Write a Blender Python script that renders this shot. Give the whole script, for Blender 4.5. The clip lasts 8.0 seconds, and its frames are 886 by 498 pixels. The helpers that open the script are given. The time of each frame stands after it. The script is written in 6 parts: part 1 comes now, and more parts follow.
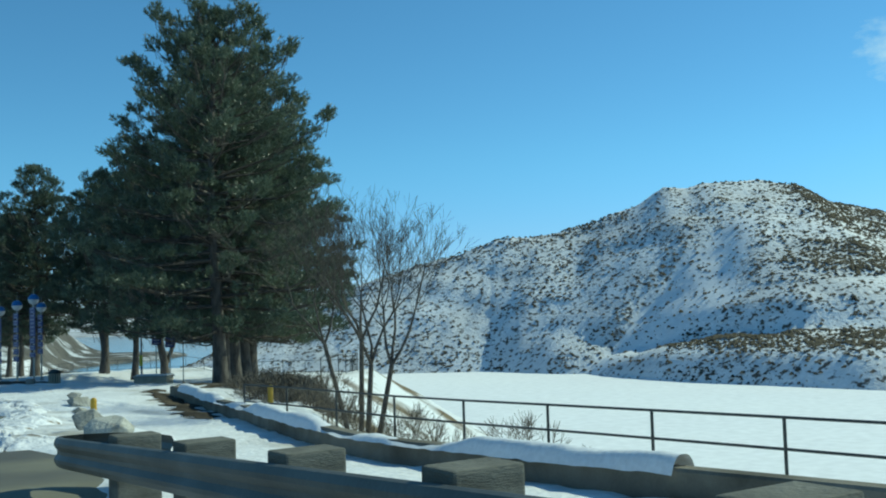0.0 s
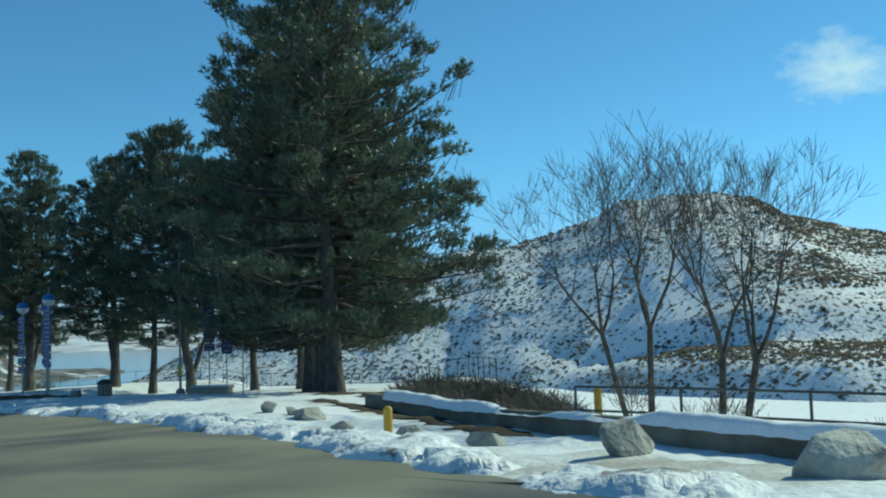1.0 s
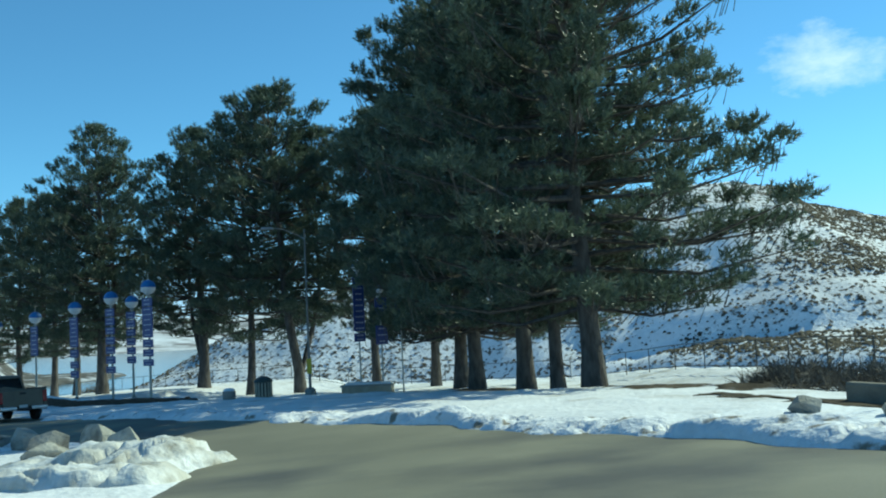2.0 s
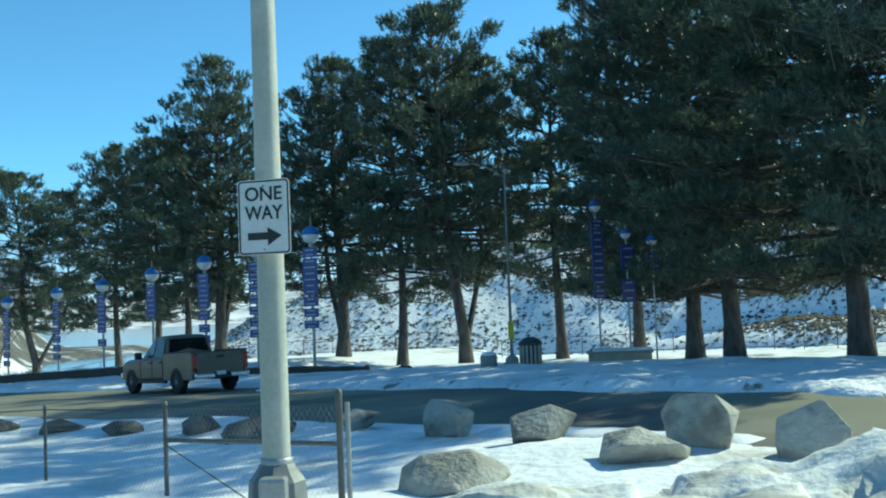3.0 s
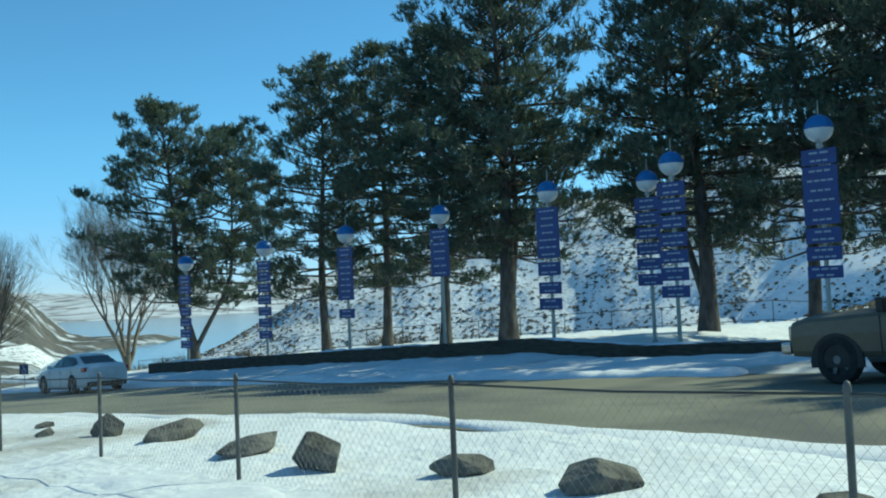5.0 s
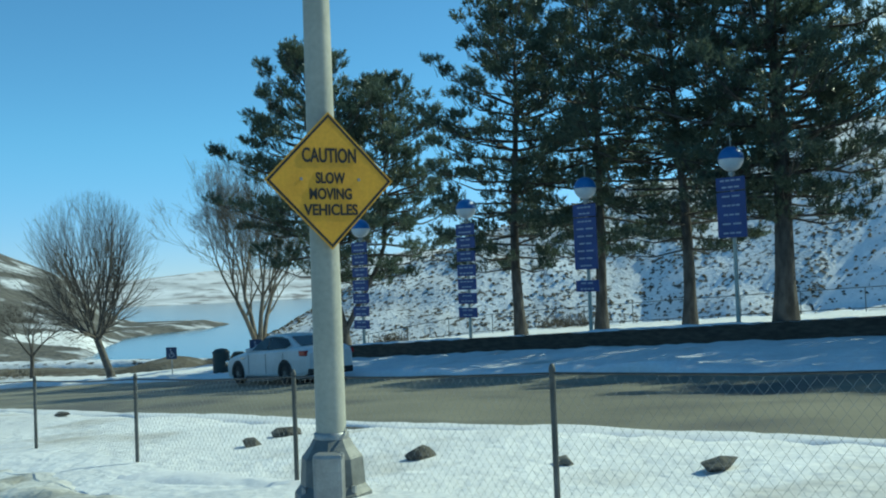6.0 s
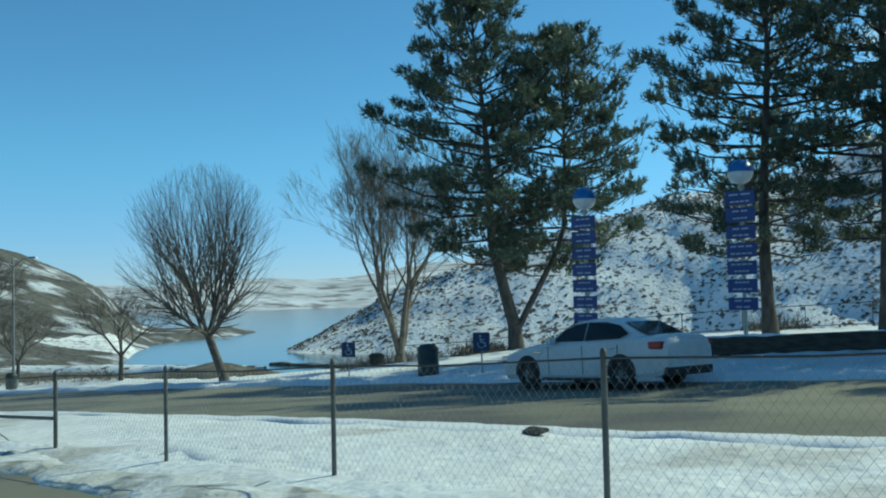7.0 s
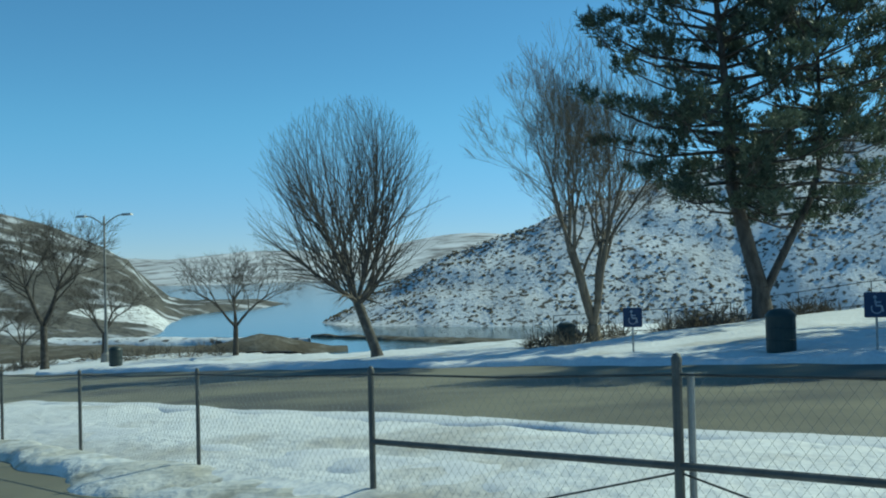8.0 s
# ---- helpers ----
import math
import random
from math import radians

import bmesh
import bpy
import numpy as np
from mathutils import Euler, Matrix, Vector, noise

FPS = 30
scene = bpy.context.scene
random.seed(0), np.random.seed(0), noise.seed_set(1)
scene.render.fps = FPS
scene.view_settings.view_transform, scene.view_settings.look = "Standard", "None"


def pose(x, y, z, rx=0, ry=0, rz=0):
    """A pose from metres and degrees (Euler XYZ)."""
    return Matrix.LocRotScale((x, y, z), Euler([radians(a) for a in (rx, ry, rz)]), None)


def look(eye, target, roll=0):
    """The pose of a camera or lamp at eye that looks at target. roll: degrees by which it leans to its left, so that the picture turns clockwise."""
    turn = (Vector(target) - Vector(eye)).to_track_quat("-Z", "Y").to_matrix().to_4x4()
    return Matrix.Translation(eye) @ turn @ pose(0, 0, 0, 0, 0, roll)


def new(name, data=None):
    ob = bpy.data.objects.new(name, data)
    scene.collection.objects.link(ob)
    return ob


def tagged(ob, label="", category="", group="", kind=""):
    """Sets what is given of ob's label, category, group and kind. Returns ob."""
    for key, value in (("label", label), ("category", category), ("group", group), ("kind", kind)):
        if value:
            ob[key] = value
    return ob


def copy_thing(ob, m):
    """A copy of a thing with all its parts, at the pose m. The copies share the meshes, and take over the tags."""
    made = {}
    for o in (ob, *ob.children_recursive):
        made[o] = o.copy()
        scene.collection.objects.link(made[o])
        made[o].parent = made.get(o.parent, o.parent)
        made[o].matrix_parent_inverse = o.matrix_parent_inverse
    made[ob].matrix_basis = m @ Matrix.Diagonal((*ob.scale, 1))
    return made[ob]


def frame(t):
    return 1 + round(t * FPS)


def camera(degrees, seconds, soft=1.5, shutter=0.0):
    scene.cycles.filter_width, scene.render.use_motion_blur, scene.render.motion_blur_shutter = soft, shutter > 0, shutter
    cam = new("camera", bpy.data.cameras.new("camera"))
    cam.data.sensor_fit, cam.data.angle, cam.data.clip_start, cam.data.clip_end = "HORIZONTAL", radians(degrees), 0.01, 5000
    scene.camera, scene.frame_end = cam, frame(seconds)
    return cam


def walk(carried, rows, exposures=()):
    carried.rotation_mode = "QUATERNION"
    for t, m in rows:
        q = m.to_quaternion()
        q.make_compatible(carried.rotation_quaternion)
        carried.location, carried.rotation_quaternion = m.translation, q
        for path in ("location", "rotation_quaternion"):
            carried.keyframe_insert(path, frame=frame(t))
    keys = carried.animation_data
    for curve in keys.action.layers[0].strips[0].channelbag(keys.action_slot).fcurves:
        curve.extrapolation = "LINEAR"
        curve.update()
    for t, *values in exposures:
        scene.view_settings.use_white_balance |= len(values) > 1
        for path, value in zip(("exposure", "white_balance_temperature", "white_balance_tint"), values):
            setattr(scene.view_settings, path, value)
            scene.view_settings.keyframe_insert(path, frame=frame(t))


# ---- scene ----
# camera and its drive along the road
cam = camera(47.1, 8.0, soft=2.0)
PATH = [
    (0, (23.506, -19.960, 0.548), (23.343, -17.970, 0.672), -1.74),
    (0.3, (20.361, -17.547, 0.391), (20.255, -15.554, 0.530), -2.33),
    (0.5, (18.251, -15.917, 0.276), (18.186, -13.923, 0.420), -2.39),
    (0.7, (16.113, -14.253, 0.140), (16.077, -12.259, 0.289), -1.90),
    (1, (12.903, -11.694, -0.065), (12.877, -9.700, 0.086), -1.86),
    (1.2, (10.790, -9.936, -0.118), (10.761, -7.942, 0.032), -2.33),
    (2.3, (-0.024, 0.460, -0.597), (-0.023, 2.455, -0.453), -2.88),
    (2.5, (-1.909, 2.318, -0.725), (-1.918, 4.313, -0.589), -2.65),
    (2.7, (-3.770, 4.155, -0.780), (-3.790, 6.151, -0.658), -2.76),
    (2.9, (-5.659, 5.983, -0.898), (-5.693, 7.980, -0.788), -2.69),
    (3, (-6.600, 6.892, -0.958), (-6.642, 8.889, -0.853), -2.30),
    (3.2, (-8.458, 8.697, -1.045), (-8.516, 10.693, -0.941), -1.59),
    (3.3, (-9.379, 9.592, -1.088), (-9.443, 11.588, -0.989), -1.83),
    (3.5, (-11.207, 11.364, -1.182), (-11.278, 13.360, -1.079), -1.35),
    (3.8, (-13.917, 14.008, -1.377), (-13.982, 16.004, -1.267), -1.47),
    (4, (-15.700, 15.759, -1.525), (-15.756, 17.756, -1.420), -1.27),
    (4.2, (-17.462, 17.494, -1.657), (-17.512, 19.491, -1.555), -1.47),
    (5.3, (-26.791, 27.127, -1.954), (-26.841, 29.125, -1.876), -2.78),
    (5.5, (-28.540, 28.820, -2.055), (-28.607, 30.818, -1.982), -2.79),
    (5.7, (-30.286, 30.532, -2.131), (-30.373, 32.529, -2.062), -2.60),
    (5.8, (-31.158, 31.393, -2.165), (-31.252, 33.389, -2.097), -2.45),
    (6, (-32.897, 33.106, -2.249), (-33.005, 35.103, -2.185), -2.26),
    (6.2, (-34.628, 34.802, -2.369), (-34.747, 36.797, -2.295), -2.18),
    (6.5, (-37.221, 37.332, -2.589), (-37.347, 39.326, -2.509), -1.97),
    (6.8, (-39.823, 39.859, -2.881), (-39.959, 41.852, -2.792), -1.61),
    (7, (-41.554, 41.539, -3.059), (-41.691, 43.532, -2.969), -1.26),
    (7.5, (-45.847, 45.722, -3.295), (-45.987, 47.716, -3.223), -1.23),
    (8, (-50.164, 49.852, -3.476), (-50.331, 51.845, -3.440), -1.36),
]
walk(cam, [(t, look(eye, target, roll)) for t, eye, target, roll in PATH], exposures=[(0.0, -0.15, 6450, -22), (1.2, -0.15, 6450, -22), (2.5, 0.36, 6450, -22), (3.4, 0.46, 6450, -22), (4.2, 0.30, 6450, -22), (6.0, 0.0, 6450, -22), (7.0, -0.17, 6450, -22), (8.0, -0.28, 6450, -22)])

# daylight: low winter sun from beyond the pines, clear blue sky
SUN_AZ, SUN_EL = radians(62), radians(39.2)  # from +y towards +x
world = bpy.data.worlds.new("winter_sky")
scene.world = world
world.use_nodes = True
wt = world.node_tree
sky = wt.nodes.new("ShaderNodeTexSky")
sky.sky_type = "NISHITA"
sky.sun_disc = False
sky.sun_elevation, sky.sun_rotation = SUN_EL, SUN_AZ
sky.air_density, sky.dust_density, sky.ozone_density = 1.0, 0.20, 4.0
sky.altitude = 2500
wt.nodes["Background"].inputs["Strength"].default_value = 0.15
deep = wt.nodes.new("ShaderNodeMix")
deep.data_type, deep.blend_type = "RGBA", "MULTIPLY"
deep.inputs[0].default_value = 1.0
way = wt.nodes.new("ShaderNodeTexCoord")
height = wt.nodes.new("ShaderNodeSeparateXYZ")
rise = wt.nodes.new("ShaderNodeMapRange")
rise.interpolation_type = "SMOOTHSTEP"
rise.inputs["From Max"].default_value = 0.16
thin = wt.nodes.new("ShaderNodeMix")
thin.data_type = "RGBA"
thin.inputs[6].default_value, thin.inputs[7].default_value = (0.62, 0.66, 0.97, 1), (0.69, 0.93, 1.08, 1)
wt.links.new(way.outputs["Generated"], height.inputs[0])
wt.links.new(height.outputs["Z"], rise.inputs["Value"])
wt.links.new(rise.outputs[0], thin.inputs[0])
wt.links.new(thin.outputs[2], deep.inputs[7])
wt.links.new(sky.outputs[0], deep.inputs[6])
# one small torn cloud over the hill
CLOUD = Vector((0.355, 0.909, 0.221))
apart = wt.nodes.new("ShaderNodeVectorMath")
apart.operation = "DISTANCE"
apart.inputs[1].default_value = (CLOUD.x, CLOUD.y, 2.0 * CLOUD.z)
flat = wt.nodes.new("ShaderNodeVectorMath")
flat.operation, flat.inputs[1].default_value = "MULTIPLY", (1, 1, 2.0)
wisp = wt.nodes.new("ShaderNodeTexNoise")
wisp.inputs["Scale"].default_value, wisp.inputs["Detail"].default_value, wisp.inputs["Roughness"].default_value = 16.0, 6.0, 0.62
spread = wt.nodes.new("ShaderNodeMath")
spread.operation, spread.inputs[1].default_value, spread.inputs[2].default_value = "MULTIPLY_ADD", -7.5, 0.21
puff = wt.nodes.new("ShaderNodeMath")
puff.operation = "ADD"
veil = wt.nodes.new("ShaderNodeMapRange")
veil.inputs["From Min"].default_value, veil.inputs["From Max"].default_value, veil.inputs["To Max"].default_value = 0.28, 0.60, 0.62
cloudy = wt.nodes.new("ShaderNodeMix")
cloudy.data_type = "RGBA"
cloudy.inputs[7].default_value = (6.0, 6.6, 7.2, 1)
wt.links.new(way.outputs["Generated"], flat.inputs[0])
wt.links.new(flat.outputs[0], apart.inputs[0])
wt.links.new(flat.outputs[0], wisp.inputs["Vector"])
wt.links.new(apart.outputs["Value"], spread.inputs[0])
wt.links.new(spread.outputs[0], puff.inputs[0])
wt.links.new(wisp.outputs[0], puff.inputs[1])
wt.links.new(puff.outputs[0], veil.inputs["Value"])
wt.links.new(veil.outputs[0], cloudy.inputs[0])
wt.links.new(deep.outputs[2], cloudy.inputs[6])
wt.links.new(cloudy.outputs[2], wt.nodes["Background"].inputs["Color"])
sun_data = bpy.data.lights.new("sun", "SUN")
sun_data.energy, sun_data.angle, sun_data.color = 4.3, radians(0.55), (1.0, 0.94, 0.84)
sun = new("sun", sun_data)
sun_dir = Vector((math.sin(SUN_AZ) * math.cos(SUN_EL), math.cos(SUN_AZ) * math.cos(SUN_EL), math.sin(SUN_EL)))
sun.rotation_mode = "QUATERNION"
sun.rotation_quaternion = sun_dir.to_track_quat("Z", "Y")
sun.location = (40, 40, 60)


# ---- materials ----
def material(name, c1, c2, scale=4.0, rough=0.7, bump=0.2, fine=30.0, metal=0.0, low=0.35, high=0.65, c3=None, scale3=0.6, cut3=(0.5, 0.6), rand=0.0, bump_dist=0.02, spec=0.5, glow_through=0.0, stretch=None):
    """A surface with colour varied at two scales and a fine relief, sized in metres."""
    m = bpy.data.materials.new(name)
    m.use_nodes = True
    nt = m.node_tree
    N, L = nt.nodes, nt.links
    b = N["Principled BSDF"]
    pos = N.new("ShaderNodeNewGeometry").outputs["Position"]
    if stretch:
        mp = N.new("ShaderNodeMapping")
        mp.inputs["Scale"].default_value = stretch
        L.new(pos, mp.inputs["Vector"])
        pos = mp.outputs[0]

    def noise_tex(s, detail=4.0):
        n = N.new("ShaderNodeTexNoise")
        n.inputs["Scale"].default_value, n.inputs["Detail"].default_value = s, detail
        L.new(pos, n.inputs["Vector"])
        return n.outputs["Fac"]

    def ramp(fac, a, bb):
        r = N.new("ShaderNodeMapRange")
        r.inputs["From Min"].default_value, r.inputs["From Max"].default_value = a, bb
        L.new(fac, r.inputs["Value"])
        return r.outputs[0]

    def mix(fac, a, bb, kind="MIX"):
        x = N.new("ShaderNodeMix")
        x.data_type, x.blend_type = "RGBA", kind
        if isinstance(fac, float):
            x.inputs[0].default_value = fac
        else:
            L.new(fac, x.inputs[0])
        for sock, v in ((x.inputs[6], a), (x.inputs[7], bb)):
            if isinstance(v, tuple):
                sock.default_value = (*v, 1)
            else:
                L.new(v, sock)
        return x.outputs[2]

    col = mix(ramp(noise_tex(scale), low, high), c1, c2)
    if c3:
        col = mix(ramp(noise_tex(scale3, 8.0), *cut3), col, c3)
    f = ramp(noise_tex(fine, 3.0), 0.2, 0.8)
    col = mix(0.25, col, mix(f, (0.25, 0.25, 0.25), (1, 1, 1)), "MULTIPLY")
    if rand:
        oi = N.new("ShaderNodeObjectInfo")
        col = mix(ramp(oi.outputs["Random"], -0.5 / rand, 1 + 0.5 / rand), mix(1.0, col, (0.6, 0.6, 0.6), "MULTIPLY"), mix(1.0, col, (1.3, 1.3, 1.25), "MULTIPLY"))
    L.new(col, b.inputs["Base Color"])
    b.inputs["Roughness"].default_value, b.inputs["Metallic"].default_value = rough, metal
    b.inputs["Specular IOR Level"].default_value = spec
    if bump:
        bp = N.new("ShaderNodeBump")
        bp.inputs["Strength"].default_value, bp.inputs["Distance"].default_value = bump, bump_dist
        add = N.new("ShaderNodeMath")
        L.new(noise_tex(fine, 5.0), add.inputs[0])
        L.new(noise_tex(scale * 2, 3.0), add.inputs[1])
        L.new(add.outputs[0], bp.inputs["Height"])
        L.new(bp.outputs[0], b.inputs["Normal"])
    if glow_through:
        tr = N.new("ShaderNodeBsdfTranslucent")
        L.new(col, tr.inputs["Color"])
        ms = N.new("ShaderNodeMixShader")
        ms.inputs[0].default_value = glow_through
        L.new(b.outputs[0], ms.inputs[1])
        L.new(tr.outputs[0], ms.inputs[2])
        L.new(ms.outputs[0], N["Material Output"].inputs["Surface"])
    return m


SNOW = material("snow", (0.86, 0.87, 0.88), (0.76, 0.77, 0.78), 0.8, 0.65, 0.9, 6.0, bump_dist=0.05, spec=0.3, c3=(0.46, 0.43, 0.37), scale3=0.42, cut3=(0.56, 0.74))
DIRTY_SNOW = material("ploughed_snow", (0.80, 0.81, 0.80), (0.55, 0.53, 0.46), 1.3, 0.55, 0.7, 6.0, bump_dist=0.07, spec=0.35, c3=(0.30, 0.28, 0.22), scale3=1.6, cut3=(0.53, 0.68))
CAP_SNOW = material("snow_cap", (0.82, 0.83, 0.85), (0.76, 0.77, 0.80), 2.0, 0.6, 0.4, 12.0, bump_dist=0.03, spec=0.3)
TRODDEN = material("trodden_snow", (0.83, 0.84, 0.86), (0.74, 0.75, 0.77), 2.0, 0.6, 0.9, 6.0, bump_dist=0.07, spec=0.3, c3=(0.24, 0.21, 0.16), scale3=2.6, cut3=(0.60, 0.68))
ICE_SNOW = material("snow_on_ice", (0.93, 0.94, 0.95), (0.90, 0.91, 0.93), 0.02, 0.7, 0.2, 0.5, spec=0.3)
HILL = material("snowy_hillside", (0.87, 0.88, 0.89), (0.72, 0.72, 0.72), 0.05, 0.8, 0.7, 0.9, bump_dist=0.5, spec=0.2, c3=(0.125, 0.108, 0.086), scale3=0.55, cut3=(0.545, 0.63))
GULLY = material("smooth_gully_snow", (0.88, 0.89, 0.90), (0.80, 0.81, 0.83), 0.08, 0.8, 0.4, 0.7, bump_dist=0.3, spec=0.2)
HEADLAND = material("scrubby_headland", (0.095, 0.092, 0.083), (0.145, 0.138, 0.124), 0.05, 0.9, 1.0, 0.25, bump_dist=2.0, spec=0.1, c3=(0.58, 0.60, 0.63), scale3=0.055, cut3=(0.53, 0.64))
FAR_HILL = material("far_snowy_hills", (0.72, 0.74, 0.78), (0.50, 0.51, 0.53), 0.010, 0.9, 0.6, 0.05, bump_dist=4.0, spec=0.1, c3=(0.26, 0.25, 0.25), scale3=0.022, cut3=(0.50, 0.62))
BROWN_SLOPE = material("dry_grass_slope", (0.13, 0.10, 0.065), (0.20, 0.16, 0.10), 0.5, 0.9, 0.8, 8.0, bump_dist=0.05, spec=0.1, c3=(0.75, 0.77, 0.79), scale3=0.22, cut3=(0.40, 0.52))
ASPHALT = material("salted_asphalt", (0.185, 0.176, 0.130), (0.245, 0.232, 0.170), 0.35, 0.75, 0.3, 45.0, bump_dist=0.01, c3=(0.105, 0.103, 0.092), scale3=0.3, cut3=(0.46, 0.66), spec=0.3)
NEEDLES = material("pine_needles", (0.078, 0.114, 0.081), (0.142, 0.178, 0.116), 0.7, 0.40, 0.0, 5.0, spec=0.5, glow_through=0.30)
BARK = material("pine_bark", (0.082, 0.074, 0.066), (0.155, 0.140, 0.124), 5.0, 0.9, 0.9, 22.0, bump_dist=0.03, spec=0.1, stretch=(1, 1, 0.35))
BARE_BARK = material("bare_twig_bark", (0.070, 0.062, 0.054), (0.135, 0.122, 0.106), 4.0, 0.9, 0.5, 30.0, spec=0.1)
GREY_TWIG = material("grey_twig_bark", (0.105, 0.094, 0.082), (0.18, 0.165, 0.145), 4.0, 0.9, 0.5, 30.0, spec=0.1)
PALE_BARK = material("pale_bark", (0.16, 0.138, 0.112), (0.25, 0.218, 0.178), 3.0, 0.9, 0.5, 25.0, spec=0.1)
SHRUB = material("dry_shrub", (0.125, 0.108, 0.084), (0.20, 0.175, 0.140), 1.0, 0.9, 0.0, 12.0, spec=0.1)
SAGE = material("sagebrush", (0.070, 0.062, 0.046), (0.12, 0.105, 0.078), 0.3, 0.95, 0.0, 3.0, spec=0.1)
# boulder colours hold the light: dark for backlit stones, paler for sunlit, frosted ones
ROCK = material("backlit_boulder", (0.10, 0.095, 0.085), (0.19, 0.18, 0.155), 2.5, 0.85, 0.9, 14.0, rand=1.0, bump_dist=0.04, spec=0.25, c3=(0.06, 0.057, 0.052), scale3=3.0, cut3=(0.52, 0.66))
PALE_ROCK = material("sunlit_frosted_boulder", (0.30, 0.29, 0.255), (0.46, 0.45, 0.41), 2.2, 0.85, 0.9, 14.0, rand=1.0, bump_dist=0.04, spec=0.25, c3=(0.17, 0.165, 0.145), scale3=2.4, cut3=(0.54, 0.68))
CONCRETE = material("weathered_concrete", (0.27, 0.26, 0.235), (0.36, 0.345, 0.31), 1.5, 0.85, 0.4, 30.0, spec=0.25, c3=(0.19, 0.18, 0.16), scale3=0.9, cut3=(0.5, 0.7))
KERB = material("stained_concrete", (0.165, 0.15, 0.118), (0.235, 0.217, 0.175), 1.2, 0.9, 0.5, 25.0, spec=0.2, c3=(0.11, 0.10, 0.078), scale3=0.8, cut3=(0.5, 0.68))
TIMBER = material("dark_treated_timber", (0.055, 0.045, 0.035), (0.10, 0.08, 0.06), 3.0, 0.8, 0.6, 25.0, spec=0.2, stretch=(1, 1, 4))
GREY_TIMBER = material("weathered_timber", (0.12, 0.118, 0.10), (0.20, 0.195, 0.165), 3.0, 0.85, 0.6, 25.0, spec=0.2, stretch=(1, 1, 4))
GALV = material("galvanised_steel", (0.30, 0.31, 0.31), (0.42, 0.43, 0.43), 6.0, 0.5, 0.1, 60.0, metal=0.6)
DULL_GALV = material("weathered_pipe", (0.16, 0.17, 0.165), (0.24, 0.25, 0.245), 5.0, 0.6, 0.15, 50.0, metal=0.4)
DARK_PIPE = material("dark_painted_pipe", (0.03, 0.035, 0.035), (0.06, 0.065, 0.062), 5.0, 0.55, 0.1, 40.0)
LAMP_GREY = material("grey_lamp_pole", (0.17, 0.175, 0.17), (0.24, 0.245, 0.235), 3.0, 0.6, 0.1, 25.0)
POST_GREY = material("dull_fence_post", (0.085, 0.09, 0.088), (0.14, 0.145, 0.14), 5.0, 0.65, 0.15, 50.0, metal=0.2)
POLE_PAINT = material("pale_painted_pole", (0.42, 0.42, 0.36), (0.52, 0.51, 0.44), 2.0, 0.55, 0.15, 25.0)
GUARD_STEEL = material("weathered_guardrail_steel", (0.10, 0.105, 0.095), (0.16, 0.165, 0.15), 1.2, 0.55, 0.2, 30.0, metal=0.35)
SIGN_WHITE = material("white_sign_sheeting", (0.74, 0.74, 0.72), (0.68, 0.68, 0.66), 6.0, 0.45, 0.0, 40.0)
SIGN_YELLOW = material("amber_sign_sheeting", (0.80, 0.42, 0.03), (0.74, 0.37, 0.025), 4.0, 0.45, 0.0, 40.0)
SIGN_BLACK = material("black_sign_ink", (0.012, 0.012, 0.012), (0.02, 0.02, 0.02), 8.0, 0.5, 0.0, 40.0)
SIGN_BLUE = material("blue_sign_panel", (0.016, 0.04, 0.18), (0.024, 0.055, 0.23), 2.0, 0.45, 0.0, 20.0)
ACCESS_BLUE = material("dark_blue_plate", (0.012, 0.035, 0.095), (0.018, 0.045, 0.12), 3.0, 0.45, 0.0, 20.0)
BALL_BLUE = material("blue_painted_globe", (0.030, 0.14, 0.40), (0.04, 0.17, 0.46), 3.0, 0.4, 0.0, 20.0)
BALL_WHITE = material("white_painted_globe", (0.78, 0.78, 0.76), (0.70, 0.70, 0.69), 3.0, 0.4, 0.0, 20.0)
LETTER_WHITE = material("white_lettering", (0.42, 0.44, 0.50), (0.36, 0.39, 0.46), 9.0, 0.5, 0.0, 40.0)
YELLOW_PAINT = material("yellow_bollard_paint", (0.62, 0.38, 0.03), (0.50, 0.30, 0.03), 4.0, 0.55, 0.3, 30.0)
BLACK_RUBBER = material("black_rubber", (0.018, 0.018, 0.018), (0.035, 0.034, 0.032), 6.0, 0.85, 0.2, 60.0)
DARK_TRIM = material("dark_trim", (0.02, 0.02, 0.02), (0.035, 0.035, 0.035), 6.0, 0.6, 0.0, 60.0)
TRUCK_PAINT = material("tan_truck_paint", (0.17, 0.15, 0.11), (0.14, 0.125, 0.095), 1.2, 0.4, 0.0, 8.0, metal=0.25)
CAR_PAINT = material("white_car_paint", (0.74, 0.75, 0.76), (0.66, 0.66, 0.65), 1.0, 0.3, 0.0, 8.0)
CHROME = material("bright_metal", (0.62, 0.62, 0.62), (0.5, 0.5, 0.5), 4.0, 0.25, 0.0, 40.0, metal=0.9)
TAIL_RED = material("red_tail_lens", (0.36, 0.012, 0.012), (0.28, 0.01, 0.01), 5.0, 0.2, 0.0, 40.0)
DARK_GLASS = material("tinted_window_glass", (0.010, 0.013, 0.014), (0.016, 0.019, 0.02), 2.0, 0.06, 0.0, 40.0)
BIN_GREEN = material("dark_green_bin", (0.022, 0.036, 0.034), (0.035, 0.05, 0.046), 3.0, 0.5, 0.1, 40.0)
TAN_SLAT = material("tan_slat", (0.34, 0.30, 0.22), (0.42, 0.37, 0.28), 4.0, 0.7, 0.2, 30.0)
